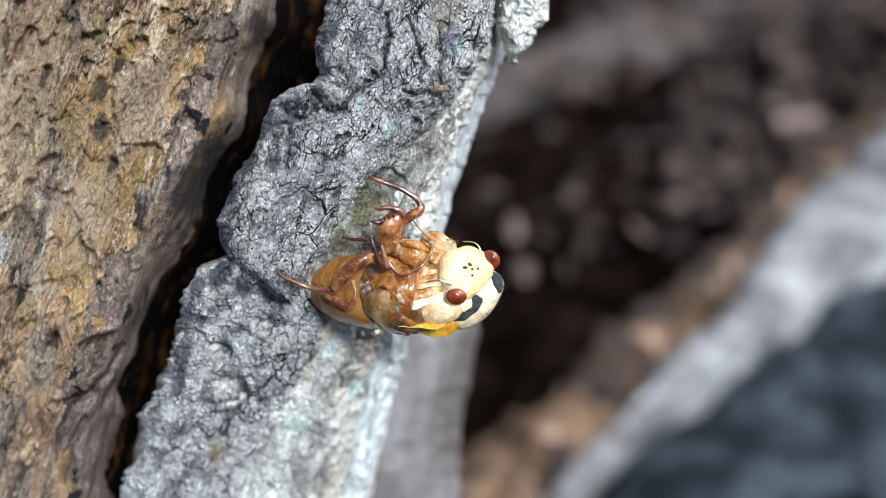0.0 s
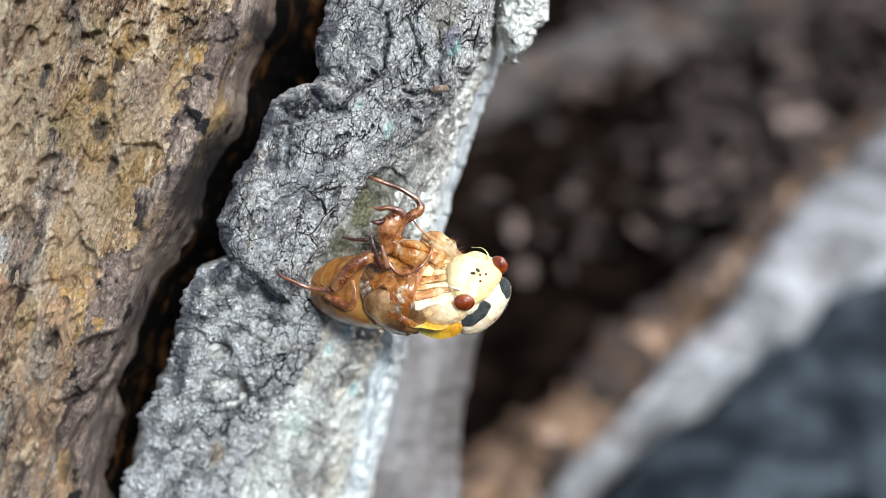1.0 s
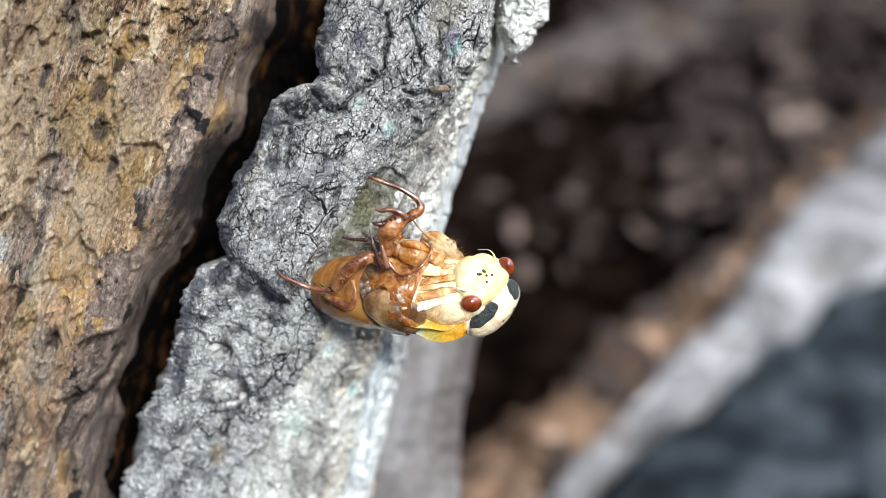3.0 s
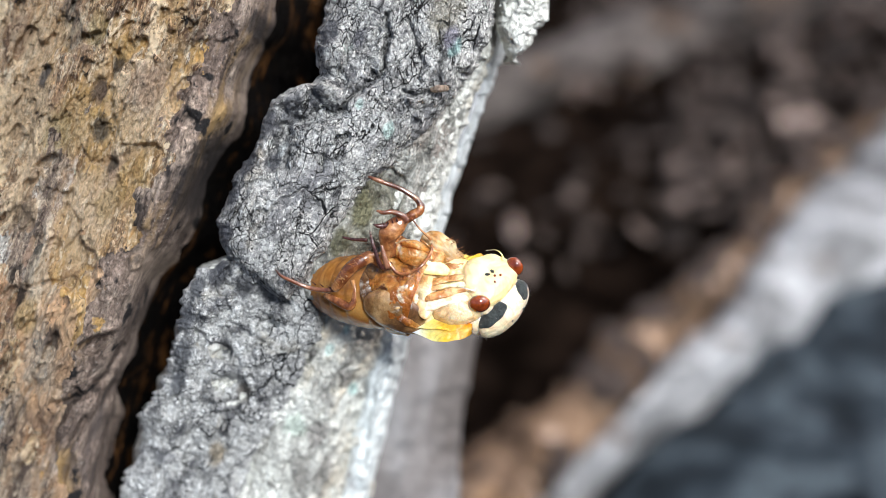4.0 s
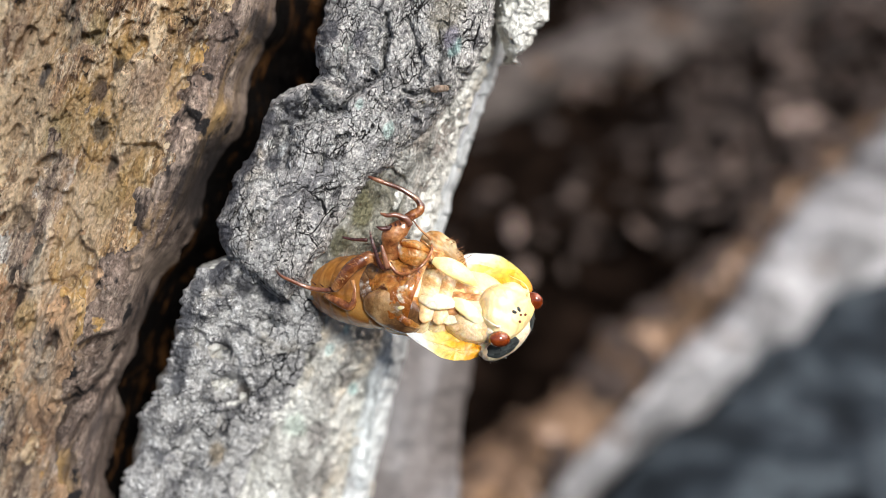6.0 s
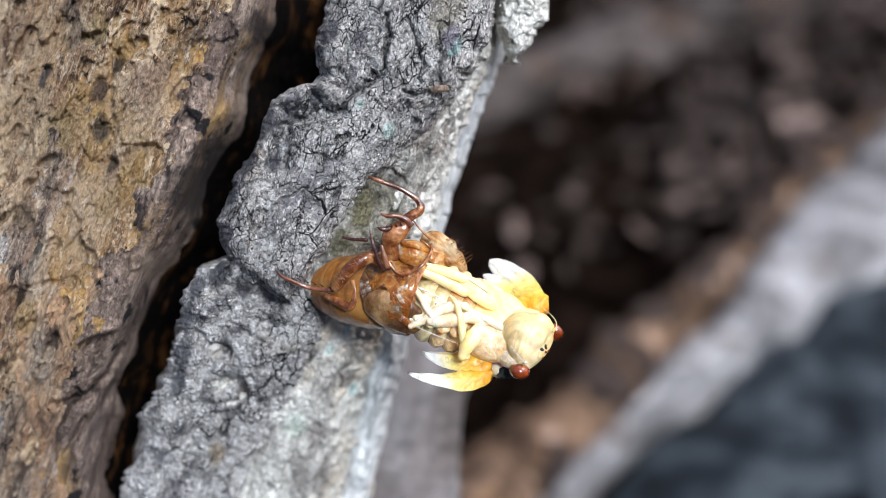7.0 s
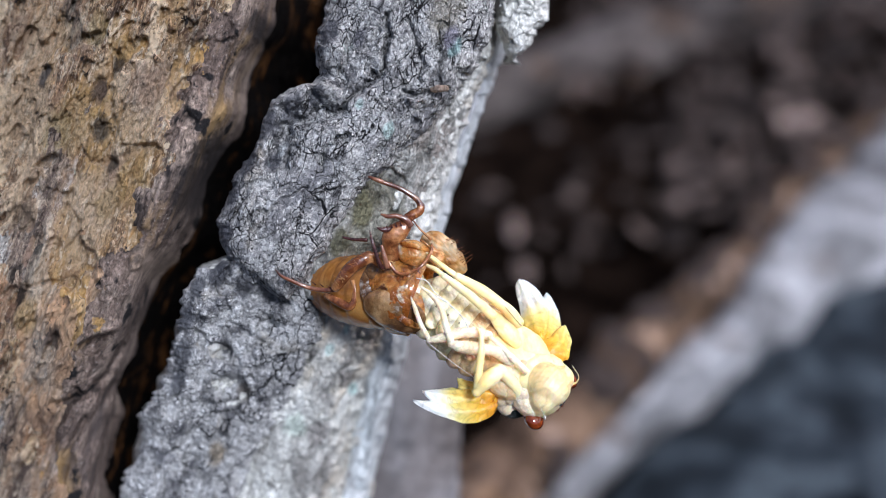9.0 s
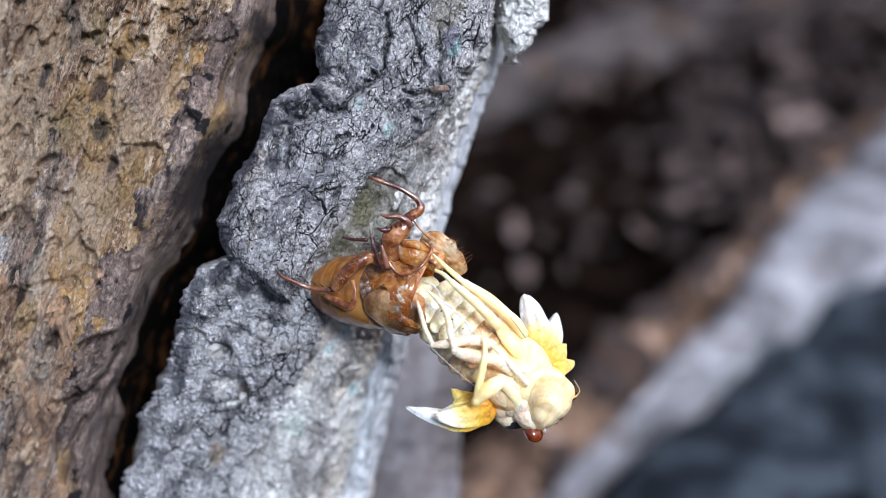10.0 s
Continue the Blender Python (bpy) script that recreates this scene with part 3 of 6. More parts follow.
def bark_plate(name, left, right, top, bottom, height, thick, roll, rows, cols, material, parent, label, seed, relief=1.0, ragged=1.0, marks=None, lumps=0.0):
    """A slab of bark between two edges: cracked and ridged face, rounded broken edges, plain back."""
    b = np.linspace(top, bottom, rows)
    L, R = curve(left)(b), curve(right)(b)
    e = np.stack([b * 0.03, b * 0, b * 0 + seed], -1)
    L = L + ragged * (7 * fbm(e, 4, seed) + 2 * fbm(e * 6, 2, seed + 3))
    R = R + ragged * (6 * fbm(e + 50, 4, seed) + 2 * fbm(e * 6 + 9, 2, seed + 5))
    R = np.maximum(R, L + 6)
    t = np.linspace(0, 1, cols)
    t = t - 0.11 * np.sin(2 * math.pi * t) / 1.0 * 0.5
    A = L[:, None] + (R - L)[:, None] * t[None]
    B = np.repeat(b[:, None], cols, 1)
    w = height(A, B, t[None] + 0 * A)
    p = np.stack([A / UNIT, -B / UNIT, w], -1)
    # grain runs with the trunk; blocks of bark, a crackle of plates, then fine grit
    g = p @ np.array([[0.95, -0.31, 0], [0.31, 0.95, 0], [0, 0, 1.0]]).T
    warp = np.stack([fbm(g * 0.35, 3, seed + 11), fbm(g * 0.35 + 7, 3, seed + 12), 0 * A], -1)
    q = (g + warp * 1.1) * np.array([0.55, 0.34, 0.4])
    f1, f2, own = cells(q, seed)
    f3, f4, own2 = cells((g + warp * 0.5) * np.array([1.15, 0.85, 1.0]), seed + 20)
    big = fbm(g * np.array([0.16, 0.08, 0.1]) + 3, 3, seed + 30)
    gap1 = step(f2 - f1, 0.0, 0.11)
    gap2 = step(f4 - f3, 0.0, 0.11)
    fissure = np.exp(-(smooth_noise(np.stack([g[..., 0] * 0.42 + 0.5 * warp[..., 0], g[..., 1] * 0.10, 0 * A], -1), seed + 90) / 0.035) ** 2) * step(smooth_noise(g * 0.16 + 5, seed + 91), -0.1, 0.3)
    wear = step(fbm(g * 0.3 + 60, 3, seed + 70), -0.45, 0.35)
    h = 2.3 * big - 1.1 * fissure + 0.40 * (own - 0.5) + 0.80 * (gap1 - 1) * (0.4 + 0.6 * wear) + 0.22 * (own2 - 0.5) + 0.40 * (gap2 - 1) * wear + 0.22 * fbm(g * 2.6, 4, seed + 40, 0.62)
    h = h - 2.2 * step(smooth_noise(g * np.array([0.42, 0.28, 0.3]) + 13, seed + 80), 0.40, 0.62) - 0.7 * step(smooth_noise(g * np.array([1.0, 0.7, 0.3]) + 3, seed + 81), 0.55, 0.7)
    edge = np.minimum((A - L[:, None]), (R[:, None] - A)) / UNIT
    fall = np.clip(1 - edge / roll, 0, 1)
    drop = thick * (1 - np.sqrt(np.maximum(1 - fall ** 2, 0)))
    if lumps:
        l1, _, lo = cells((g + warp * 0.8) * np.array([0.62, 0.50, 0.5]), seed + 33)
        m1, _, _ = cells((g + warp * 0.4) * np.array([1.5, 1.2, 1.0]), seed + 43)
        h = h + lumps * (1.5 * np.sqrt(np.maximum(1 - (l1 / 0.85) ** 2, 0)) - 1.0 + 1.2 * (lo - 0.5) + 0.5 * np.sqrt(np.maximum(1 - (m1 / 0.85) ** 2, 0)))
    w = w + relief * h * (0.35 + 0.65 * (1 - fall)) - drop
    if marks:
        shake = 9 * fbm(g * 0.5 + 70, 3, seed + 95)
        w = w + marks(A + shake, B + 0.7 * shake)
    side = 0.45 * fbm(g * 0.8 + 40, 4, seed + 50) * UNIT
    k = (DIST * 1000 - w) / (DIST * 1000)
    X = (A + side * relief - 784) / UNIT * k
    Y = (441 - (B + side * 0.6)) / UNIT * k
    P = np.stack([X, Y, w], -1).reshape(-1, 3) * 0.001
    faces = grid_faces(rows, cols)
    n = len(P)
    back = P.reshape(rows, cols, 3)[:, [0, cols - 1]].copy().reshape(-1, 3)
    back[:, 2] -= 0.003
    back[0::2, 0] += 0.0015
    back[1::2, 0] -= 0.0015
    for i in range(rows - 1):
        l0, l1, r0, r1 = i * cols, (i + 1) * cols, i * cols + cols - 1, (i + 1) * cols + cols - 1
        bl0, br0, bl1, br1 = n + 2 * i, n + 2 * i + 1, n + 2 * i + 2, n + 2 * i + 3
        faces += [(l0, l1, bl1, bl0), (r1, r0, br0, br1), (bl0, bl1, br1, br0)]
    faces.append(tuple([*range(cols)] + [n + 1, n])[::-1])
    faces.append(tuple([*range((rows - 1) * cols, rows * cols)] + [n + 2 * rows - 1, n + 2 * rows - 2]))
    base = parent["base"]
    me = mesh_of(name, [tuple(v) for v in P] + [tuple(v) for v in back], faces)
    me.transform(Matrix.Translation(-Vector(base)))
    return part(name, me, material, parent, label)


def build_trunk():
    base = TRUNK_FOOT
    tree = thing("tree_trunk", base, "old leaning tree trunk with bare decayed wood and grey bark slabs", "tree")
    tree["base"] = tuple(base)
    # core, from the ground up
    foot = base * 1000
    top = Vector((foot.x + 420, foot.y + 1150, foot.z + 500))
    core = tube([(*foot, 150), (*(foot.lerp(top, 0.2)), 112), (*(foot.lerp(top, 0.45)), 100), (*(foot.lerp(top, 0.7)), 97), (*top, 92)], 60, 48, rough=0.0)
    v = np.array(core[0])
    v = v + 0.004 * np.stack([fbm(v * 22, 3, 5), fbm(v * 22 + 9, 3, 6), fbm(v * 22 + 4, 3, 7)], -1)
    me = mesh_of("trunk_core", [tuple(q) for q in v], core[1])
    me.transform(Matrix.Translation(-base))
    part("trunk_core", me, WOOD, tree)
    # the bare wood beside the bark, sinking into the dark gap under it
    cols, rows = 640, 560
    a = np.linspace(-330, 800, cols)
    b = np.linspace(-190, 1080, rows)
    A, B = np.meshgrid(a, b)
    A = -330 + (A + 330) * (np.interp(B, [-190, 400, 1080], [800, 700, 500]) + 330) / 1130
    rim = np.interp(B, [-190, 0, 100, 200, 270, 430, 520, 620, 700, 882, 1080], [545, 480, 442, 420, 386, 328, 274, 218, 202, 188, 146])
    p = np.stack([A / UNIT, -B / UNIT, 0 * A], -1)
    g = p @ np.array([[0.95, -0.31, 0], [0.31, 0.95, 0], [0, 0, 1.0]]).T
    rim = rim + 14 * fbm(g * np.array([0.05, 0.12, 0]), 2, 71)
    w = -0.5 - (10 + 24 * step(B, 500, 100)) * np.clip((190 - A) / 420, 0, 2) ** 1.5 - 2 * step(A - rim, -170, -20) - 13 * step(B, 480, 900)
    wob = fbm(g * 0.25 + 33, 3, 61)
    u = g + np.stack([1.2 * wob, 0 * wob, 0 * wob], -1)
    fibres = fbm(u * np.array([2.6, 0.16, 1]), 4, 60, 0.62)
    cords = np.abs(smooth_noise(u * np.array([0.75, 0.05, 1]) + 4, 62)) + 0.5 * np.abs(smooth_noise(u * np.array([1.7, 0.10, 1]) + 4, 72))
    pits = step(smooth_noise(g * np.array([0.6, 0.2, 1]) + 5, 63), 0.55, 0.75) + 0.8 * step(smooth_noise(g * np.array([1.1, 0.4, 1]) + 9, 64), 0.52, 0.7)
    flakes = step(fbm(g * np.array([0.26, 0.10, 1]) + 30, 4, 68), -0.05, 0.02) + step(fbm(g * np.array([0.36, 0.12, 1]) + 80, 4, 69), 0.15, 0.21)
    h = 1.1 * flakes + 0.22 * fibres + 0.35 * cords + 0.22 * fbm(g * np.array([3.6, 1.3, 1]), 3, 67) + 1.6 * fbm(g * np.array([0.14, 0.07, 1]), 4, 65) + 0.22 * fbm(g * 1.6, 3, 66)
    h = h - 0.6 * pits + 0.34 * fbm(g * np.array([3.4, 1.9, 1]), 4, 75, 0.75)
    h = h - 1.8 * step(fbm(g * np.array([0.16, 0.09, 1]) + 21, 4, 83), 0.32, 0.46)
    lip = step(A - rim + 30 * fbm(g * 0.2 + 11, 3, 78), -120, -70)
    low_ = step((B - 560) / 160 + (A - 60) / 500, -0.6, 0.6)
    h = h + low_ * (1.1 * fbm(u * np.array([0.9, 0.07, 1]) + 51, 4, 89, 0.6) + 1.3 * fbm(g * np.array([0.25, 0.05, 1]) + 71, 3, 90))
    h = h * (1 - 0.62 * lip) + 0.5 * lip
    sh = 6 * fbm(g * 0.6 + 90, 3, 97)
    AA, BB = A + sh, B - sh
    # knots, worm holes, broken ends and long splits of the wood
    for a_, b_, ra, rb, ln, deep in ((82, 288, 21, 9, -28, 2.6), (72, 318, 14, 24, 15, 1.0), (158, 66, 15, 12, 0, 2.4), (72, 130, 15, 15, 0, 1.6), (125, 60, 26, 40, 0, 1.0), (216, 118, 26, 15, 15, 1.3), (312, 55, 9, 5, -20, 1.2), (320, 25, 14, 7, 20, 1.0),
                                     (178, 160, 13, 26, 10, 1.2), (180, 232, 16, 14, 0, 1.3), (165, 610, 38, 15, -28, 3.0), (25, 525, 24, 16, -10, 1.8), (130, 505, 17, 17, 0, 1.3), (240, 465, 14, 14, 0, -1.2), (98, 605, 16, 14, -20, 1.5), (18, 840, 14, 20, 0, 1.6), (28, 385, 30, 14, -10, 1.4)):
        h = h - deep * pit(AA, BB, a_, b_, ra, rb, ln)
    h = h + 1.5 * pit(AA, BB, 75, 657, 15, 14) - 1.2 * pit(AA, BB, 75, 657, 9, 8)
    for path, wide, deep in ((((48, 506), (75, 501), (108, 494)), 5, 2.0), (((145, 262), (160, 286), (205, 288), (250, 262), (278, 257)), 6, 1.3), (((276, 300), (290, 272), (330, 205)), 6, 1.4), (((250, 100), (270, 118)), 3.5, 1.2), (((195, 105), (205, 250)), 7, 0.9),
                             (((90, 716), (150, 702), (190, 664), (215, 610)), 7, 2.2), (((85, 830), (95, 765), (135, 690)), 7, 1.8), (((150, 800), (165, 740), (205, 680)), 8, 1.6), (((112, 850), (125, 790), (150, 740)), 6, 1.5), (((40, 720), (58, 680), (72, 640), (100, 590)), 5, 1.6), (((50, 785), (75, 767)), 6, 1.8),
                             (((200, 800), (205, 740)), 9, 2.2), (((150, 475), (180, 474)), 4, 1.2), (((100, 440), (80, 520), (62, 600)), 5, 1.1), (((110, 560), (135, 480), (160, 430)), 6, 1.0), (((20, 420), (50, 330)), 7, 1.0)):
        h = h - deep * groove(AA, BB, path, wide)
    # a raised cord of wood beside the lip, and the broken plate over the splinters
    h = h + 1.6 * groove(AA, BB, ((255, 400), (290, 320), (325, 215), (350, 120)), 12) + 1.4 * groove(AA, BB, ((200, 590), (225, 575), (240, 555)), 12)
    h = h + 1.2 * step(AA - 200, -4, 4) * step(BB, 100, 108) * step(BB, 262, 254) * step(AA, 300, 290)
    sink = step(A - rim, -55, 75)
    w = w + h - 34 * sink - 10 * step(A - rim, 20, 300)
    k = (DIST * 1000 - w) / (DIST * 1000)
    P = np.stack([(A - 784) / UNIT * k, (441 - B) / UNIT * k, w], -1).reshape(-1, 3) * 0.001
    sel = np.concatenate([np.arange(cols), np.arange(1, rows) * cols + cols - 1, (rows - 1) * cols + np.arange(cols - 2, -1, -1), np.arange(rows - 2, 0, -1) * cols])
    skirt = P[sel] * np.array([0.97, 0.97, 1]) - np.array([0, 0, 0.03])
    n, m = len(P), len(sel)
    faces = grid_faces(rows, cols)
    faces = [f[::-1] for f in faces] + [(int(sel[i]), int(sel[(i + 1) % m]), n + (i + 1) % m, n + i) for i in range(m)]
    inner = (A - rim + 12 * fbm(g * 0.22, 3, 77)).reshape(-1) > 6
    allv = [tuple(v) for v in P] + [tuple(v) for v in skirt]
    lips = (lip + 0.25 * fbm(g * 0.9 + 3, 4, 79)).reshape(-1) > 0.55
    outer_f = [f for f in faces if f[0] >= n or f[2] >= n or not (inner[f[0]] or lips[f[0]])]
    grey = ((B - 560) / 160 + (A - 60) / 500 + 2.2 * fbm(g * np.array([0.3, 0.12, 1]) + 17, 4, 88)).reshape(-1) > 0
    grey_f = [f for f in outer_f if f[2] < n and f[0] < n and grey[f[0]]]
    outer_f = [f for f in outer_f if not (f[2] < n and f[0] < n and grey[f[0]])]
    lip_f = [f for f in faces if f[2] < n and f[0] < n and lips[f[0]] and not inner[f[0]]]
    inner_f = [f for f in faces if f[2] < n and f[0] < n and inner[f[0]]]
    for nm, ff, mt, lb in (("bare_wood", outer_f, WOOD, "tan and ochre barkless wood with pits"), ("grey_wood", grey_f, GREY_WOOD, "weathered grey-brown wood fibres"), ("wood_lip", lip_f, LIP_WOOD, "smooth grey-brown lip of wood beside the gap"), ("inner_wood", inner_f, GAP_SHADE, "black damp wood in the gap under the bark")):
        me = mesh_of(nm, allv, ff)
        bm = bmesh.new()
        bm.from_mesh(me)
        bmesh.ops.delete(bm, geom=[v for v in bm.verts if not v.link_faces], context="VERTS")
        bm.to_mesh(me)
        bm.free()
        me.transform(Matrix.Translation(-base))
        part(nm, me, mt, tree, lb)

    def low(A, B, t):
        return -5.0 - 14 * step(B, 480, 900) - 7 * np.clip(t, 0, 1) ** 1.4 - 8 * step(t, 0.74, 1.02) + 2 * step(A, 300, 420) * step(B, 520, 470)

    def streaks(A, B):
        # the long hollow and ridge beside the white edge
        return -2.2 * groove(A, B, ((580, 900), (612, 760), (632, 650)), 16) + 2.0 * groove(A, B, ((640, 900), (672, 740), (705, 610)), 13) - 1.5 * pit(A, B, 540, 637, 9, 6) - 1.2 * pit(A, B, 595, 690, 14, 8)

    rim_rows = [(-200, 985), (0, 912), (100, 890), (170, 862), (240, 836), (300, 816), (340, 801), (400, 786), (480, 757), (600, 722), (700, 697), (800, 673), (882, 652), (1050, 610)]
    bark_plate("bark_slab", [(-200, 720), (100, 640), (300, 545), (440, 432), (476, 352), (500, 336), (570, 314), (640, 300), (700, 270), (740, 252), (800, 236), (882, 214), (1050, 170)],
               rim_rows, -200, 1050, low, 9, 2.6, 620, 340, PALE_BARK, tree, "pale lichen-covered bark slab", 3, 0.75, 0.5, streaks, 0.35)

    rim_of = curve(rim_rows)
    wide_of = curve([(-200, 265), (100, 250), (300, 271), (440, 339), (500, 415), (640, 410), (800, 437), (1050, 440)])

    def rim_strip(A, B, t):
        return low(A, B, 1 - (rim_of(B) - A) / wide_of(B)) + 0.7 * step(t, 0.1, 0.6) - 0.3

    bark_plate("bark_edge", [(-200, 930), (0, 862), (100, 850), (170, 828), (240, 803), (300, 784), (340, 770), (400, 752), (480, 715), (600, 660), (700, 632), (800, 606), (882, 584), (1050, 540)],
               [(b_, a_ + 2) for b_, a_ in rim_rows], -200, 1050, rim_strip, 7, 2.4, 520, 110, EDGE_BARK, tree, "whitish lichen-covered edge of the bark", 44, 0.22, 0.3, streaks)

    face_left = curve([(-200, 820), (0, 770), (100, 745), (200, 700), (300, 610), (400, 545), (470, 515), (530, 540)])
    face_right = curve([(-200, 950), (0, 880), (100, 862), (200, 828), (300, 793), (400, 760), (470, 706), (530, 600)])

    def mid_face(A, B, t):
        k = np.clip((A - face_left(B)) / np.maximum(face_right(B) - face_left(B), 20), 0, 1)
        under = low(A, B, 1 - (rim_of(B) - A) / wide_of(B)) + 0.3
        f = step(k, 0.1, 1.0)
        return np.maximum((-1.6 - 2.5 * step(B, 300, 480)) * (1 - f) + under * f, under)

    bark_plate("bark_slab", [(-200, 820), (0, 770), (100, 745), (200, 700), (300, 610), (400, 545), (470, 515), (530, 540)], [(-200, 950), (0, 880), (100, 862), (200, 828), (300, 793), (400, 760), (470, 706), (530, 600)],
               -200, 530, mid_face, 3.5, 1.4, 430, 190, MID_BARK, tree, "dull olive-grey bark face under the upper slab", 57, 0.55, 0.8)

    def crust(A, B, t):
        return -2.6 - 14 * step(B, 480, 900) - 2.2 * np.clip(t, 0, 1)

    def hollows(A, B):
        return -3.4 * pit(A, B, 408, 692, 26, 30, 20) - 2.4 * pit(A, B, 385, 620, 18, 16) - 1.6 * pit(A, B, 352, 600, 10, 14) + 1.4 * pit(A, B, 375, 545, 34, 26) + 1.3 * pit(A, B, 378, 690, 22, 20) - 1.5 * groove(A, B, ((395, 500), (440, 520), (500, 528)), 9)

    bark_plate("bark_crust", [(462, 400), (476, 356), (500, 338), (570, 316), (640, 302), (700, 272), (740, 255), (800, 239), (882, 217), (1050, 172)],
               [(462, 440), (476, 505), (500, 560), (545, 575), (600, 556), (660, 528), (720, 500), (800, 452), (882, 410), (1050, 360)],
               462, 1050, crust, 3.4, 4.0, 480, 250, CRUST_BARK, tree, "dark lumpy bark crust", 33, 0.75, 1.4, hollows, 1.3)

    def high(A, B, t):
        return 0.4 + 2.6 * np.sin(np.pi * np.clip(t, 0, 1)) ** 0.7 - 1.5 * step(B, 100, -150) - 1.0 * step(B, 420, 540)

    def folds(A, B):
        # the curled lip at the upper left with the hollow behind it, then the open splits
        h = 2.0 * groove(A, B, ((455, 270), (470, 205), (490, 178), (550, 150), (590, 160)), 15)
        h = h - 3.2 * groove(A, B, ((485, 285), (500, 240), (520, 212), (560, 202), (600, 200)), 14)
        h = h - 2.2 * groove(A, B, ((690, 30), (684, 75), (682, 120), (650, 150), (600, 195)), 5) - 1.2 * groove(A, B, ((672, 55), (645, 85)), 6)
        h = h - 2.0 * groove(A, B, ((715, 162), (735, 168), (750, 160), (783, 155)), 4) + 1.0 * groove(A, B, ((725, 178), (760, 172)), 7)
        h = h - 1.6 * groove(A, B, ((475, 330), (500, 300), (520, 262)), 8) - 1.2 * groove(A, B, ((410, 395), (445, 340), (470, 320)), 6)
        h = h - 1.1 * groove(A, B, ((440, 395), (475, 372), (540, 330)), 4) - 1.0 * groove(A, B, ((550, 345), (590, 340), (620, 320)), 4) - 1.0 * groove(A, B, ((565, 305), (575, 260), (610, 235)), 4)
        h = h - 1.0 * groove(A, B, ((555, 140), (560, 170), (580, 195)), 5) + 1.2 * pit(A, B, 590, 100, 24, 28) - 1.0 * groove(A, B, ((610, 60), (615, 110), (600, 150)), 6)
        return h - 1.2 * pit(A, B, 735, 213, 9, 5) - 0.9 * groove(A, B, ((720, 30), (745, 90), (740, 140)), 3.5) - 0.9 * groove(A, B, ((790, 45), (770, 60), (775, 110)), 3.5)

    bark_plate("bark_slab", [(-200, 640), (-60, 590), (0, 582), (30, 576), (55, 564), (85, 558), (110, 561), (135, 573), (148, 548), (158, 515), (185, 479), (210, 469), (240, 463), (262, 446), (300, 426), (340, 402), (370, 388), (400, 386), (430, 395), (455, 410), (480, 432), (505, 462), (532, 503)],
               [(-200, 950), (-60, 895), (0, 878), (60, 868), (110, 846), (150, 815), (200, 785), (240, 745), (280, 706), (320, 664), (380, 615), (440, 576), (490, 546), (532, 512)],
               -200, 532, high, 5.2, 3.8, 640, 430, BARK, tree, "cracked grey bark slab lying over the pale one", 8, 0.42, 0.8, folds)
    # a broken twig end caught in a split
    twig = outwards(mesh_of("twig_stub", *tube([place(762, 160, 2.6, 0.25), place(776, 158, 3.0, 0.55), place(788, 157, 3.0, 0.5), place(792, 160, 2.6, 0.2)], 14, 12, rough=0.3, seed=4)))
    twig.transform(Matrix.Translation(-base))
    part("twig_stub", twig, LIP_WOOD, tree, "dark broken twig end in a split")

    def chip(A, B, t):
        return -7 + 1.0 * np.sin(np.pi * np.clip(t, 0, 1))

    bark_plate("bark_chip", [(-150, 890), (0, 880), (60, 886), (108, 897)], [(-150, 1010), (0, 975), (20, 970), (50, 945), (80, 938), (108, 905)],
               -150, 108, chip, 5, 2.5, 110, 60, PALE_BARK, tree, "crumbling pale bark chip", 15, 0.8)

    def behind(A, B, t):
        return -66 - 10 * np.clip(t, 0, 1) ** 2 - 6 * step(B, 600, 1000)

    bark_plate("root_flare", [(520, 600), (700, 560), (1100, 500)], [(520, 842), (590, 848), (650, 836), (700, 826), (760, 816), (882, 812), (1100, 800)],
               520, 1100, behind, 14, 8, 150, 70, FAR_BARK, tree, "dull grey flare of the trunk", 21, 0.5, 0.2)
    del tree["base"]
    return tree


# ---- ground, litter, root and its shaded side ----
def on_ground(a, b, z=0.0):
    """Where the line of sight through a plan place meets the level z, in the world."""
    e = EYE.translation
    d = (FRAME @ at(a, b) - e)
    return e + d * ((z - e.z) / d.z)


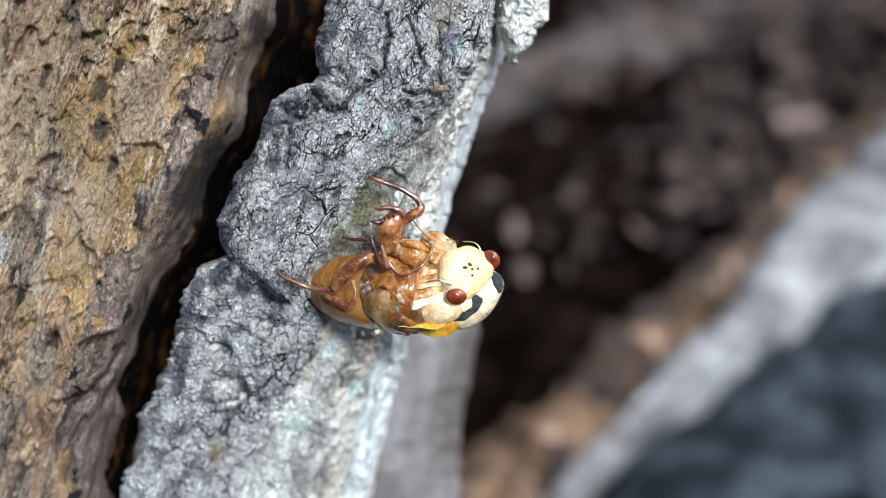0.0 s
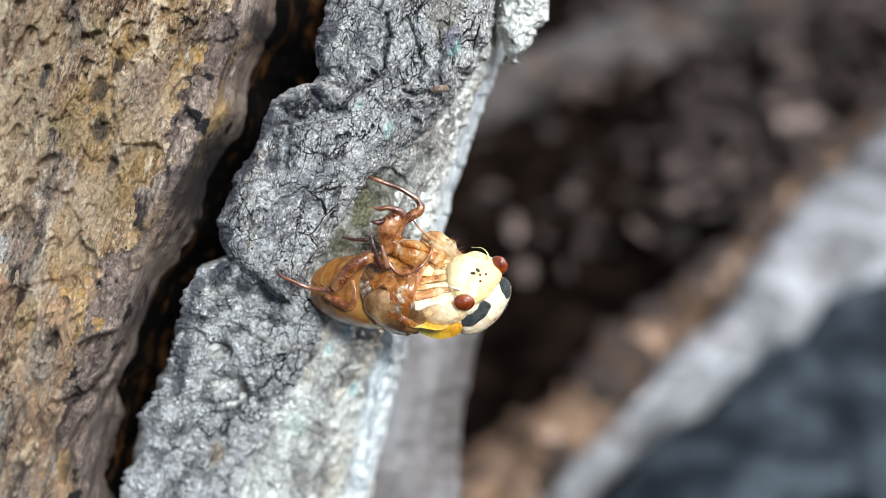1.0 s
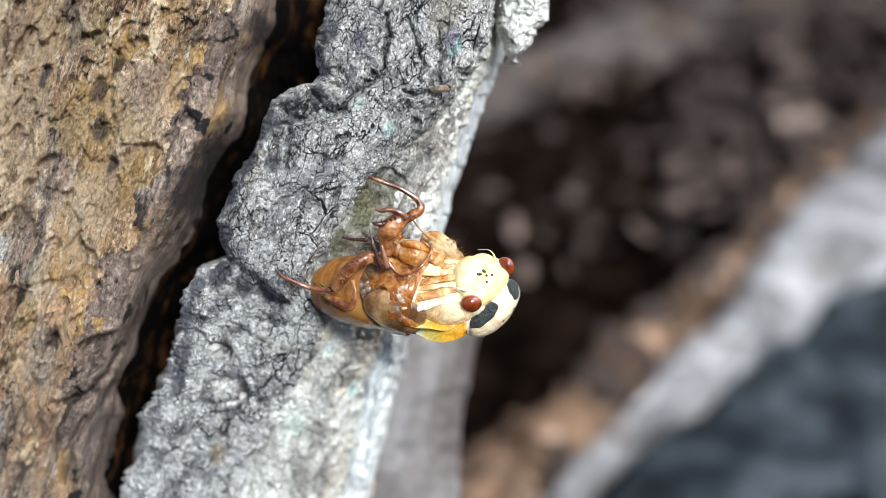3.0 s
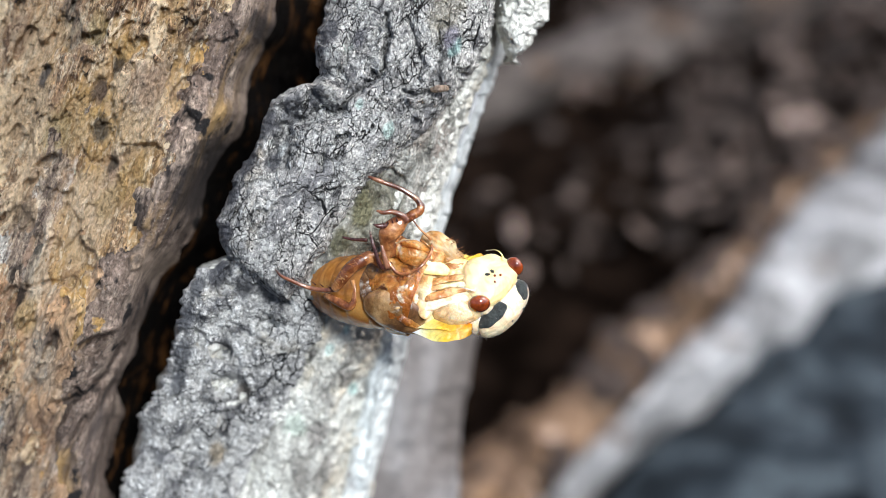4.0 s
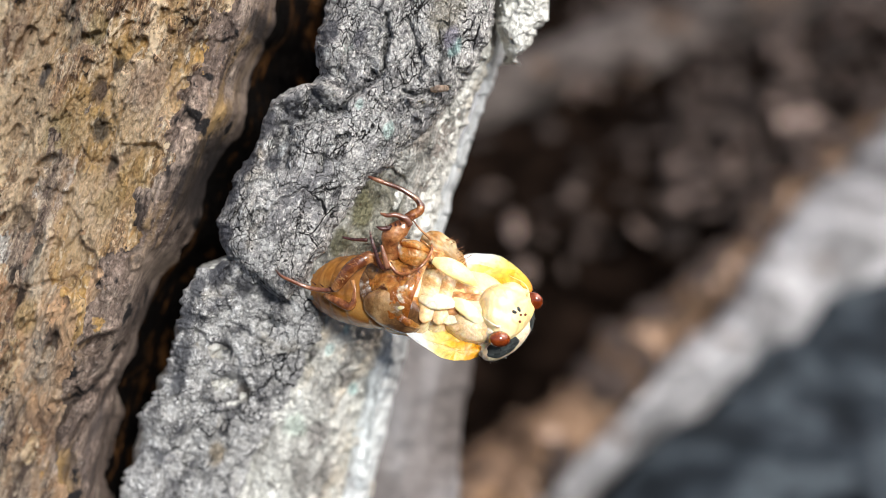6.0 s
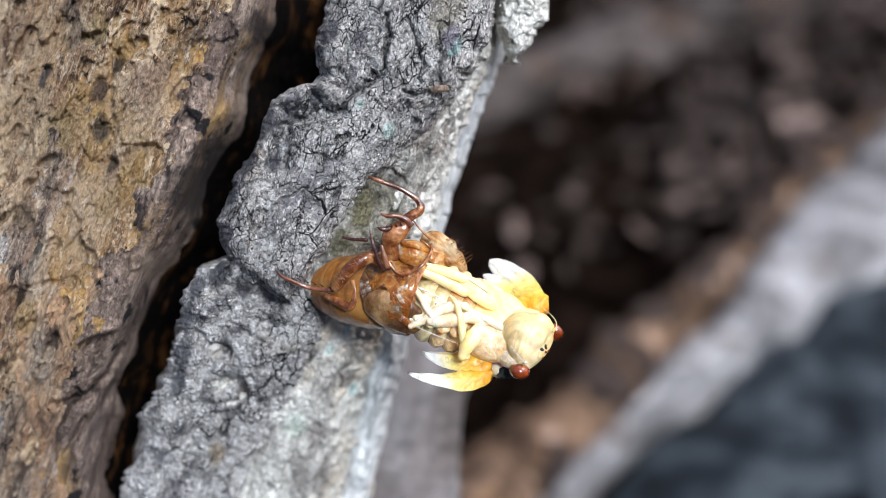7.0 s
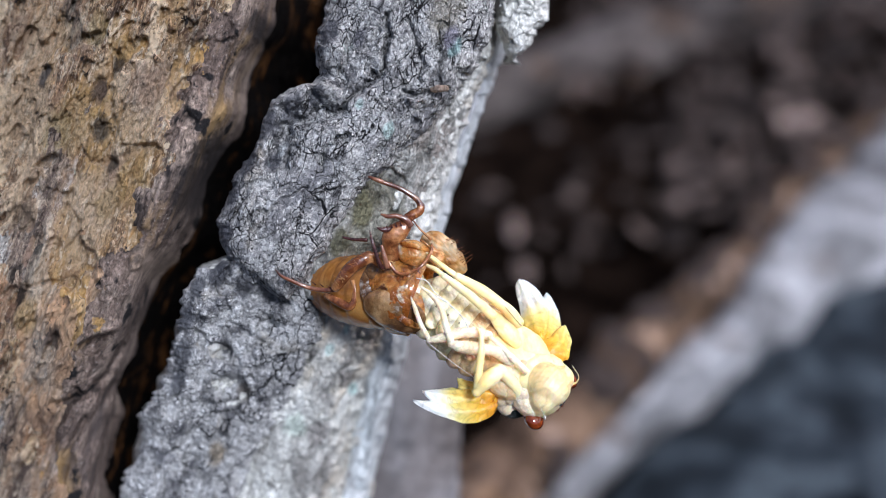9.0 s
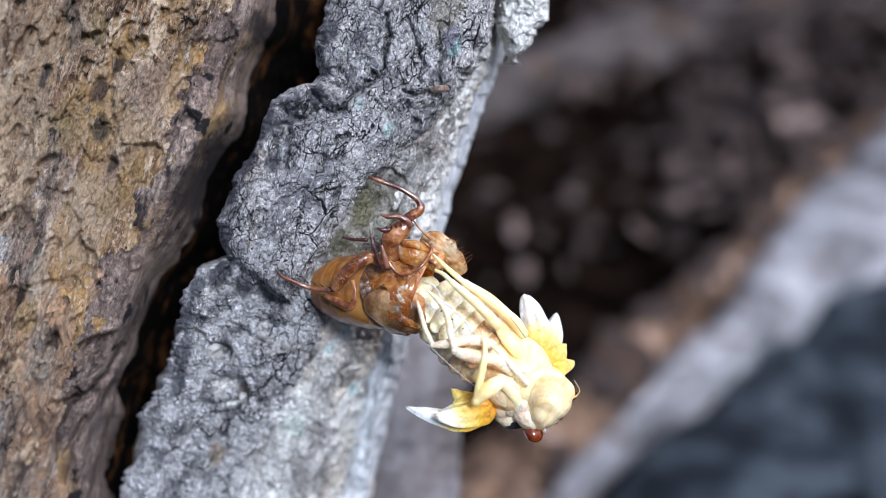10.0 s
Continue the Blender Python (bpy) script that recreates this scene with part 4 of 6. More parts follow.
def build_ground():
    s = np.concatenate([-np.geomspace(300, 3.2, 24), np.linspace(-3, 3, 241), np.geomspace(3.2, 300, 24)])
    X, Y = np.meshgrid(s, s)
    near = step(np.maximum(np.abs(X), np.abs(Y)), 3, 2)
    Z = near * (0.010 * fbm(np.stack([X * 9, Y * 9, 0 * X], -1), 4, 2) - 0.006)
    v = np.stack([X, Y, Z], -1).reshape(-1, 3)
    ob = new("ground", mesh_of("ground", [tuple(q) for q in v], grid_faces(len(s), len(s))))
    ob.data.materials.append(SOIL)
    tagged(ob, "dark damp soil under bark litter", "ground", kind="structure")
    # litter: uneven chips of bark and clods, thinned by zones to fit the camera's view
    rng = np.random.RandomState(4)
    verts, faces = [], []
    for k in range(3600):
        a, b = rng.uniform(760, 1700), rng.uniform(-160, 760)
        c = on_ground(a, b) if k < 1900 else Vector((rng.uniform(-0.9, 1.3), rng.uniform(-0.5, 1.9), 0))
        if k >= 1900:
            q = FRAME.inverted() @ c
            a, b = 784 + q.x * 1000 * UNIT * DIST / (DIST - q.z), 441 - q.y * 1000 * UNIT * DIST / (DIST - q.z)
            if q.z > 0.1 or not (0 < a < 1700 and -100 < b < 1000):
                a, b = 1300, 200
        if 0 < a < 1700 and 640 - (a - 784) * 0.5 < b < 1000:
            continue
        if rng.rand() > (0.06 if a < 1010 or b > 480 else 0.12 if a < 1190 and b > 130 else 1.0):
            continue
        size = rng.uniform(0.0035, 0.011) * (1.6 if rng.rand() < 0.10 else 1)
        sx, sy, sz = size, size * rng.uniform(0.4, 0.9), size * rng.uniform(0.2, 0.6)
        rot = Euler(tuple(rng.uniform(-0.6, 0.6, 2)) + (rng.uniform(0, 6.3),)).to_matrix()
        n0 = len(verts)
        ring = 7
        pts = [(0, 0, 1)] + [(math.cos(j * 6.283 / ring), math.sin(j * 6.283 / ring), 0.25) for j in range(ring)] + [(0, 0, -0.6)]
        for q in pts:
            u = rng.uniform(0.75, 1.2)
            verts.append(tuple(Vector((c.x, c.y, 0.004 + sz * 0.5)) + rot @ Vector((q[0] * sx * u, q[1] * sy * u, q[2] * sz * u))))
        for j in range(ring):
            faces.append((n0, n0 + 1 + j, n0 + 1 + (j + 1) % ring))
            faces.append((n0 + ring + 1, n0 + 1 + (j + 1) % ring, n0 + 1 + j))
    ob = new("bark_litter", mesh_of("bark_litter", verts, faces, False))
    ob.data.materials.append(LITTER)
    tagged(ob, "brown bark chips and clods scattered on soil", "litter", kind="stuff")


def strip(name, body, a0, a1, b0, b1, first, last, profile, seed, rough, material, label, category, n=120, through_a=None, through_b=None):
    """A long low form on the ground: across from the line a0-a1 to the line b0-b1, along from first to last (0 and 1: those ends);
    profile: heights across it, in metres."""
    def bow(p0, p1, t):
        # the sideways bend that brings the line from p0 to p1 over t
        if t is None:
            return Vector((0, 0, 0))
        d = p1 - p0
        f = (t - p0).dot(d) / d.dot(d)
        return (t - p0 - d * f) / (4 * f * (1 - f))

    bend_a, bend_b = bow(a0, a1, through_a), bow(b0, b1, through_b)
    prof = spline([(i, z) for i, z in enumerate(profile)], 36)
    P = []
    for s in np.linspace(first, last, n):
        f = 4 * s * (1 - s) if 0 < s < 1 else 0
        a, b = a0.lerp(a1, s) + bend_a * f, b0.lerp(b1, s) + bend_b * f
        for i, (_, z) in enumerate(prof):
            P.append(a.lerp(b, i / 35) + Vector((0, 0, z)))
    P = np.array(P)
    q = P * 16
    P = P + rough * np.stack([fbm(q, 4, seed), fbm(q + 31, 4, seed + 1), fbm(q + 57, 4, seed + 2) * 0.8], -1)
    faces = grid_faces(n, 36)
    faces += [tuple(range(36))[::-1], tuple(range((n - 1) * 36, n * 36))]
    m = Matrix.Translation(a0)
    me = mesh_of(name, [tuple(v) for v in P], faces)
    me.transform(m.inverted())
    ob = new(name)
    ob.matrix_world = m
    part(body, me, material, ob)
    return tagged(ob, label, category), P.reshape(n, 36, 3) - np.array(a0)


def crumbs(owner, name, rows, material, count, sizes, along, across, flat, seed, label=""):
    """Broken pieces lying on a strip: a few shapes, shared among the pieces."""
    rng = np.random.RandomState(seed)
    shapes = []
    for k in range(5):
        v, f = ball((0, 0, 0), (1000, 620 + 60 * k, 1000 * flat), n=8, sides=10, rough=0.5, freq=2.2, seed=seed + k)
        me = mesh_of(name, v, f, False)
        me.materials.append(material)
        shapes.append(me)
    n = rows.shape[0]
    for k in range(count):
        c = rows[int(rng.uniform(*along) * (n - 1)), int(rng.uniform(*across) * 35)]
        ob = new(name, shapes[k % 5])
        ob.parent = owner
        size = rng.uniform(*sizes)
        ob.matrix_basis = Matrix.Translation(Vector(c)) @ Euler((rng.uniform(-0.4, 0.4), rng.uniform(-0.4, 0.4), rng.uniform(0, 6.3))).to_matrix().to_4x4() @ Matrix.Scale(size, 4)
        if label:
            ob["label"] = label


def build_background():
    lines = [(on_ground(a, 905), on_ground(1568, b)) for a, b in ((665, 200), (985, 215), (1050, 500), (1900, 1500))]
    wood, rows = strip("rotten_wood", "log", *lines[0], on_ground(1030, 905), on_ground(1568, 270), -0.25, 1.8, (-0.02, 0.006, 0.018, 0.022, 0.018, -0.02), 9, 0.011, ROT,
                       "crumbling brown rotten wood beside the root", "dead wood", through_a=on_ground(1202, 526), through_b=on_ground(1290, 560))
    crumbs(wood, "wood_crumb", rows, CRUMB, 190, (0.002, 0.005), (0.1, 0.62), (0.1, 0.95), 0.6, 5)
    crumbs(wood, "wood_clod", rows, LITTER, 60, (0.006, 0.012), (0.08, 0.62), (0.1, 0.9), 0.5, 35)
    root, rows = strip("surface_root", "root_body", *lines[1], *lines[2], -0.12, 1.8, (-0.02, 0.012, 0.019, 0.020, 0.016, -0.02), 3, 0.010, ROOT,
                       "weathered pale grey root lying on the soil", "root", through_a=on_ground(1275, 525), through_b=on_ground(1310, 660))
    crumbs(root, "bark_flake", rows, CRUMB, 60, (0.0015, 0.004), (0.05, 0.62), (0.05, 0.35), 0.25, 11, "brown flake of bark")
    crumbs(root, "grey_flake", rows, ROOT, 50, (0.002, 0.005), (0.05, 0.62), (0.3, 0.9), 0.2, 17)
    # Dark slab added in place of the root's shaded flank.
    strip("flat_stone", "slab", *(on_ground(1085, 905), on_ground(1568, 500)), *lines[3], -0.12, 1.7, (0.002, 0.006, 0.010, 0.012, 0.008, -0.02), 14, 0.006, FLANK_SHADE,
                        "damp blue-grey flat stone on the ground", "stone", through_a=on_ground(1310, 640))
    branch, rows = strip("fallen_branch", "branch_body", on_ground(900, 85), on_ground(1500, -70), on_ground(930, 175), on_ground(1560, 0), -0.4, 1.3, (-0.02, 0.006, 0.014, 0.015, 0.008, -0.02), 23, 0.010, BRANCH,
                         "dull grey-brown fallen branch on the litter", "branch")
    crumbs(branch, "bark_flake", rows, CRUMB, 40, (0.004, 0.010), (0.1, 0.8), (0.1, 0.9), 0.25, 29, "brown flake of bark")


build_trunk()
build_ground()
build_background()


# ---- the nymph's empty skin ----
def build_skin():
    base = at(560, 505, -7)
    skin = thing("nymph_skin", base, "empty amber-brown cicada nymph skin gripping the bark, split open", "insect skin")
    inv = Matrix.Translation(-base)

    def add(name, shape, material, label="", parent=None, thick=0.0):
        me = outwards(mesh_of(name, *shape))
        me.transform(inv)
        ob = part(name, me, material, parent or skin, label)
        if thick:
            s = ob.modifiers.new("wall", "SOLIDIFY")
            s.thickness, s.offset = thick, -1
        return ob

    add("abdomen", tube([place(545, 497, -9, 0.6), place(556, 500, -8.5, 2.2), place(580, 505, -7, 3.9), place(615, 511, -5, 4.9), place(655, 517, -3, 5.2), place(700, 522, -2, 5.1)],
                        96, 48, rough=0.01, rings=8, ring_depth=0.035), GOLD_SKIN, "ringed amber abdomen")
    add("thorax", tube([place(668, 508, -3, 4.6), place(690, 512, -2.2, 5.6), place(715, 518, -1.6, 6.0), place(744, 528, -1.2, 5.7)], 90, 160, fold=0.14, fold_freq=480, seed=4, capped=False), SHELL,
        "split thorax skin", thick=0.0002)
    add("head_case", tube([place(748, 432, -1.5, 1.0), place(764, 430, -1.0, 1.7), place(784, 440, -1.5, 1.9), place(802, 460, -2.2, 1.7), place(815, 484, -3.0, 1.1)], 50, 60, 0.75, (0.3, 0.3, 1), fold=0.24, fold_freq=480, seed=8, capped=False), HUSK,
        "translucent head skin", thick=0.00015)
    add("wing_pad", ball(spot(698, 552, 2.4), (4.6, 2.9, 1.1), (30, 4, -25), 70, 110, fold=0.10, freq=380, seed=3, power=0.9), SHELL_DARK, "smoky brown glossy wing pad")
    add("wing_pad", tube([place(650, 480, 1.2, 0.5), place(652, 500, 1.6, 1.4), place(662, 522, 1.8, 1.9), place(672, 540, 1.4, 1.4)], 60, 60, 0.5, (0.1, 0.4, 1), fold=0.08, fold_freq=600, seed=43), SHELL_DARK)
    add("wing_pad", tube([place(688, 522, 1.6, 0.6), place(702, 532, 2.2, 1.8), place(718, 542, 2.3, 2.4), place(736, 552, 1.8, 2.5), place(748, 558, 1.2, 2.2)], 80, 80, 0.45, (0.1, 0.4, 1), fold=0.13, fold_freq=600, seed=13), SHELL, "amber inner wing pad")
    add("wing_pad", tube([place(680, 560, -0.6, 0.5), place(705, 570, -0.2, 1.3), place(730, 577, -0.8, 1.3), place(741, 578, -1.2, 0.9)], 50, 48, 0.6, (0, 0.5, 1), fold=0.06, fold_freq=400, seed=14), SHELL_DARK)
    add("breast_plate", ball(spot(719, 500, 2.7), (1.9, 1.5, 1.4), (0, 0, -12), 60, 90, fold=0.20, freq=600, seed=3), SHELL, "wrinkled amber breast skin")
    add("breast_plate", ball(spot(706, 516, 2.0), (2.6, 1.1, 1.4), (0, 0, -25), 60, 90, fold=0.20, freq=500, seed=23), SHELL_DARK)
    add("breast_plate", ball(spot(690, 480, 1.9), (1.6, 2.3, 1.5), (0, 0, 12), 60, 90, fold=0.20, freq=450, seed=4), SHELL)
    add("breast_plate", ball(spot(668, 492, 1.2), (1.7, 2.7, 1.3), (0, 0, 12), 60, 90, fold=0.20, freq=400, seed=5), SHELL_DARK)
    add("face_bulge", ball(spot(731, 449, 2.3), (2.2, 1.9, 1.7), (0, 0, -15), 60, 90, fold=0.035, freq=700, seed=9), SHELL, "glossy rounded face skin")
    # Thin pale strands also stand where white glints show on the skin.
    add("lining", tube([place(694, 428, 3.4, 0.05), place(704, 430, 3.9, 0.10), place(712, 425, 4.0, 0.07), place(726, 424, 3.8, 0.04)], 30, 14, 0.5, rough=0.5), HUSK, "torn white lining")
    add("lining", tube([place(744, 424, 2.6, 0.04), place(756, 434, 2.8, 0.09), place(764, 446, 2.4, 0.09), place(758, 458, 2.4, 0.04)], 30, 12, rough=0.5), HUSK)
    add("face_ridge", tube([place(712, 432, 3.2, 0.35), place(730, 434, 4.2, 0.4), place(748, 440, 3.6, 0.4), place(762, 446, 2.2, 0.3)], 24, 12, fold=0.08, fold_freq=1200), SHELL)
    add("throat", ball(spot(706, 437, 1.6), (1.5, 1.6, 1.4), (0, 0, 0), 50, 70, fold=0.08, freq=500, seed=11), SHELL)
    add("cheek", ball(spot(766, 458, -0.2), (1.7, 2.2, 1.2), (0, 20, 35), 50, 70, fold=0.2, freq=520, seed=19), SHELL)
    # digging foreleg: swollen thigh, hooked shin
    fore = add("foreleg", joined(tube([place(690, 445, 2.0, 1.1), place(685, 425, 3.2, 1.15), place(686, 408, 4.0, 1.45), place(701, 392, 4.2, 1.25), place(712, 382, 4.2, 0.8)], 50, 40, 0.8, fold=0.05, fold_freq=600),
                                 ball(spot(694, 400, 4.0), (1.5, 1.2, 1.1), (0, 0, 30), 50, 60, fold=0.05, freq=600)), LEG_SKIN, "swollen digging foreleg")
    add("shin", tube([place(716, 386, 4.4, 0.6), place(708, 376, 4.8, 0.46), place(690, 370, 5.0, 0.36), place(674, 372, 5.2, 0.30), place(662, 369, 5.3, 0.11)], 20, 10), SHIN_SKIN, parent=fore)
    add("claw", tube([place(682, 394, 4.8, 0.38), place(668, 396, 5.2, 0.34), place(656, 393, 5.4, 0.04)], 12, 8), CLAW, parent=fore)
    for k in range(4):
        add("tooth", tube([place(676 + 8 * k, 394 - 2.5 * k, 5.2, 0.17), place(673 + 8 * k, 387 - 2.5 * k, 5.6, 0.02)], 6, 6), CLAW, parent=fore)
    far = add("foreleg", tube([place(700, 420, 1.0, 0.68), place(712, 395, 1.0, 0.65), place(728, 382, 1.0, 0.72), place(742, 374, 1.0, 0.61), place(746, 364, 1.0, 0.53)], 24, 12, rough=0.05), LEG_SKIN, "slender foreleg hooked into bark")
    add("shin", tube([place(747, 367, 1.0, 0.50), place(735, 351, 1.2, 0.40), place(710, 335, 1.4, 0.36), place(684, 325, 1.6, 0.30), place(668, 319, 1.8, 0.33), place(652, 313, 1.8, 0.15)], 28, 10, rough=0.06), SHIN_SKIN, parent=far)
    mid = add("midleg", tube([place(690, 470, 3.2, 0.6), place(680, 474, 4.2, 0.48), place(672, 468, 5.0, 0.34), place(664, 445, 5.6, 0.27), place(658, 425, 5.8, 0.22), place(654, 407, 5.4, 0.05)], 26, 12), CLAW, "dark maroon middle leg")
    add("shin", tube([place(686, 474, 4.8, 0.42), place(681, 456, 5.2, 0.36), place(675, 434, 5.4, 0.18)], 14, 10), SHIN_SKIN, parent=mid)
    thin = add("midleg", tube([place(672, 446, 4.6, 0.27), place(690, 468, 4.6, 0.27), place(703, 483, 4.6, 0.30), place(722, 484, 4.8, 0.29), place(745, 472, 4.8, 0.26), place(762, 448, 4.0, 0.23), place(764, 432, 3.0, 0.15)], 34, 8), LEG_SKIN,
               "thin folded middle leg")
    add("spur", tube([place(738, 478, 4.8, 0.15), place(744, 484, 5.0, 0.02)], 6, 6), CLAW, parent=thin)
    hind = add("hindleg", tube([place(672, 466, 2.6, 0.6), place(655, 456, 3.9, 0.9), place(636, 464, 4.4, 0.9), place(618, 478, 4.2, 0.92), place(603, 498, 3.8, 0.75), place(592, 512, 3.2, 0.6)], 40, 24, fold=0.05, fold_freq=600, seed=6), LEG_SKIN, "furry bent hind leg")
    add("shin", tube([place(598, 511, 2.8, 0.40), place(575, 514, 2.4, 0.36), place(545, 509, 2.4, 0.30), place(515, 497, 3.0, 0.27), place(497, 488, 3.8, 0.2), place(487, 477, 4.2, 0.08)], 28, 10), SHIN_SKIN, parent=hind)
    rng = random.Random(3)
    for k in range(16):
        a, b = 652 - 60 * k / 16, 452 + 52 * (k / 16) ** 1.4
        add("bristle", tube([place(a, b + rng.uniform(0, 16), 5.0, 0.045), place(a - 7 - rng.uniform(0, 7), b - 9 + rng.uniform(0, 16), 5.8, 0.012)], 4, 5), SHELL, parent=hind)
    low = add("hindleg", tube([place(575, 522, 0.0, 0.42), place(598, 534, 0.8, 0.61), place(618, 543, 1.2, 0.61), place(627, 532, 1.5, 0.46), place(628, 510, 1.5, 0.38), place(624, 497, 1.2, 0.38)], 26, 10), LEG_SKIN, "tucked hind leg")
    for k in range(7):
        a, b = 741 - 11 * k, 358 - 6.5 * k
        add("spine", tube([place(a, b, 1.6, 0.12), place(a - 4, b - 7, 2.0, 0.02)], 5, 6), CLAW, parent=far)
    for k in range(6):
        a = 585 - 13 * k
        add("spine", tube([place(a, 511 - 3.2 * k, 2.9, 0.1), place(a - 7, 505 - 3.2 * k, 3.4, 0.015)], 5, 6), CLAW, parent=hind)
    add("antenna", tube([place(724, 380, 1.5, 0.09), place(740, 402, 1.6, 0.12), place(752, 414, 1.4, 0.15), place(763, 424, 0.8, 0.23)], 14, 6), LEG_SKIN)
    add("foot", tube([place(606, 420, -1.0, 0.19), place(625, 424, -0.8, 0.23), place(650, 425, 0, 0.27)], 10, 6), CLAW)
    for k in range(14):
        a, b = 782 + 46 * k / 14, 424 + 46 * (k / 14) ** 1.3
        add("bristle", tube([place(a - 4, b + 4, -1.5, 0.05), place(a + 13 + rng.uniform(-2, 6), b - 9 + rng.uniform(-3, 8), -1.0 + rng.uniform(-1, 2), 0.02)], 4, 5), LEG_SKIN)
    return {"foreleg": (fore, at(690, 445, 2.0) - base)}


SKIN = build_skin()

# ---- the cicada that leaves it ----
TIMES = [0, 0.5, 1.0, 1.5, 2.0, 2.5, 2.7, 3.8, 4.0, 4.5, 5.0, 5.5, 5.7, 6.2, 6.8, 7.0, 7.5, 8.0, 8.5, 9.0, 9.5, 10.0]
HEAD_A = [838, 846, 852, 859, 862, 868, 864, 870, 879, 879, 893, 911, 909, 922, 940, 952, 959, 974, 977, 978, 977, 977]
HEAD_B = [490, 498, 500, 505, 502, 499, 500, 504, 502, 521, 533, 557, 554, 577, 606, 622, 645, 677, 692, 710, 724, 732]
NOD = [2, 2, 2, 2, 0, -2, -2, -4, -4, -4, 2, 14, 20, 40, 60, 66, 75, 84, 90, 95, 98, 100]
SIDE_AXIS = Vector((0.63, 0.64, -0.44)).normalized()
NOD_A = Vector((0.1, 0.5, 0.86))
NOD_A = (NOD_A - SIDE_AXIS * NOD_A.dot(SIDE_AXIS)).normalized()
NOD_B = SIDE_AXIS.cross(NOD_A)
RIM = at(742, 527, -1.5) * 1000
TAIL = at(600, 508, -5) * 1000
HEAD_W = 2.5


def forward(deg):
    return NOD_A * math.cos(radians(deg)) + NOD_B * math.sin(radians(deg))


def backbone(i):
    """Points from the head back to the tail at the i-th time, in mm, with their distances."""
    h = at(HEAD_A[i], HEAD_B[i], HEAD_W) * 1000
    y = forward(NOD[i])
    d = (h - RIM).length
    k = min(max((NOD[i] - 10) / 90, 0), 1)
    out = Vector((0.93, -0.15 - 0.5 * k, -0.1)).normalized()
    p1, p2 = h - y * d * (0.28 + 0.1 * k), RIM + out * d * 0.42
    pts = []
    for s in np.linspace(0, 1, 60):
        pts.append(h * (1 - s) ** 3 + p1 * 3 * s * (1 - s) ** 2 + p2 * 3 * s * s * (1 - s) + RIM * s ** 3)
    run = [0.0]
    for a, b in zip(pts, pts[1:]):
        run.append(run[-1] + (b - a).length)
    return pts, run


def pose_on(i, s):
    """The pose of a piece of the body that lies s mm behind the eyes."""
    pts, run = backbone(i)
    if s <= 0.01:
        c, y = pts[0], forward(NOD[i])
    elif s < run[-1]:
        k = next(j for j in range(1, 60) if run[j] >= s)
        f = (s - run[k - 1]) / (run[k] - run[k - 1])
        c = pts[k - 1].lerp(pts[k], f)
        y = (pts[max(k - 2, 0)] - pts[min(k + 1, 59)]).normalized()
    else:
        q = 10.5 * (1 - math.exp(-(s - run[-1]) / 10.5))
        y = (RIM - TAIL).normalized()
        c = RIM - y * q
    x = (SIDE_AXIS - y * SIDE_AXIS.dot(y)).normalized()
    z = x.cross(y)
    return Matrix.Translation(c * 0.001) @ Matrix((x, y, z)).transposed().to_4x4()


LAST = len(TIMES) - 1
BREAST = pose_on(LAST, 8.0)
BREAST_INV = BREAST.inverted()


def chest(a, b, lift, r):
    """A row for tube() in the space of the breast: a plan place as the insect hangs at the end, lift mm towards the viewer, radius."""
    w = (BREAST.translation.z * 1000) + lift
    v = (BREAST_INV @ at(a, b, w)) * 1000
    return (v.x, v.y, v.z, r)


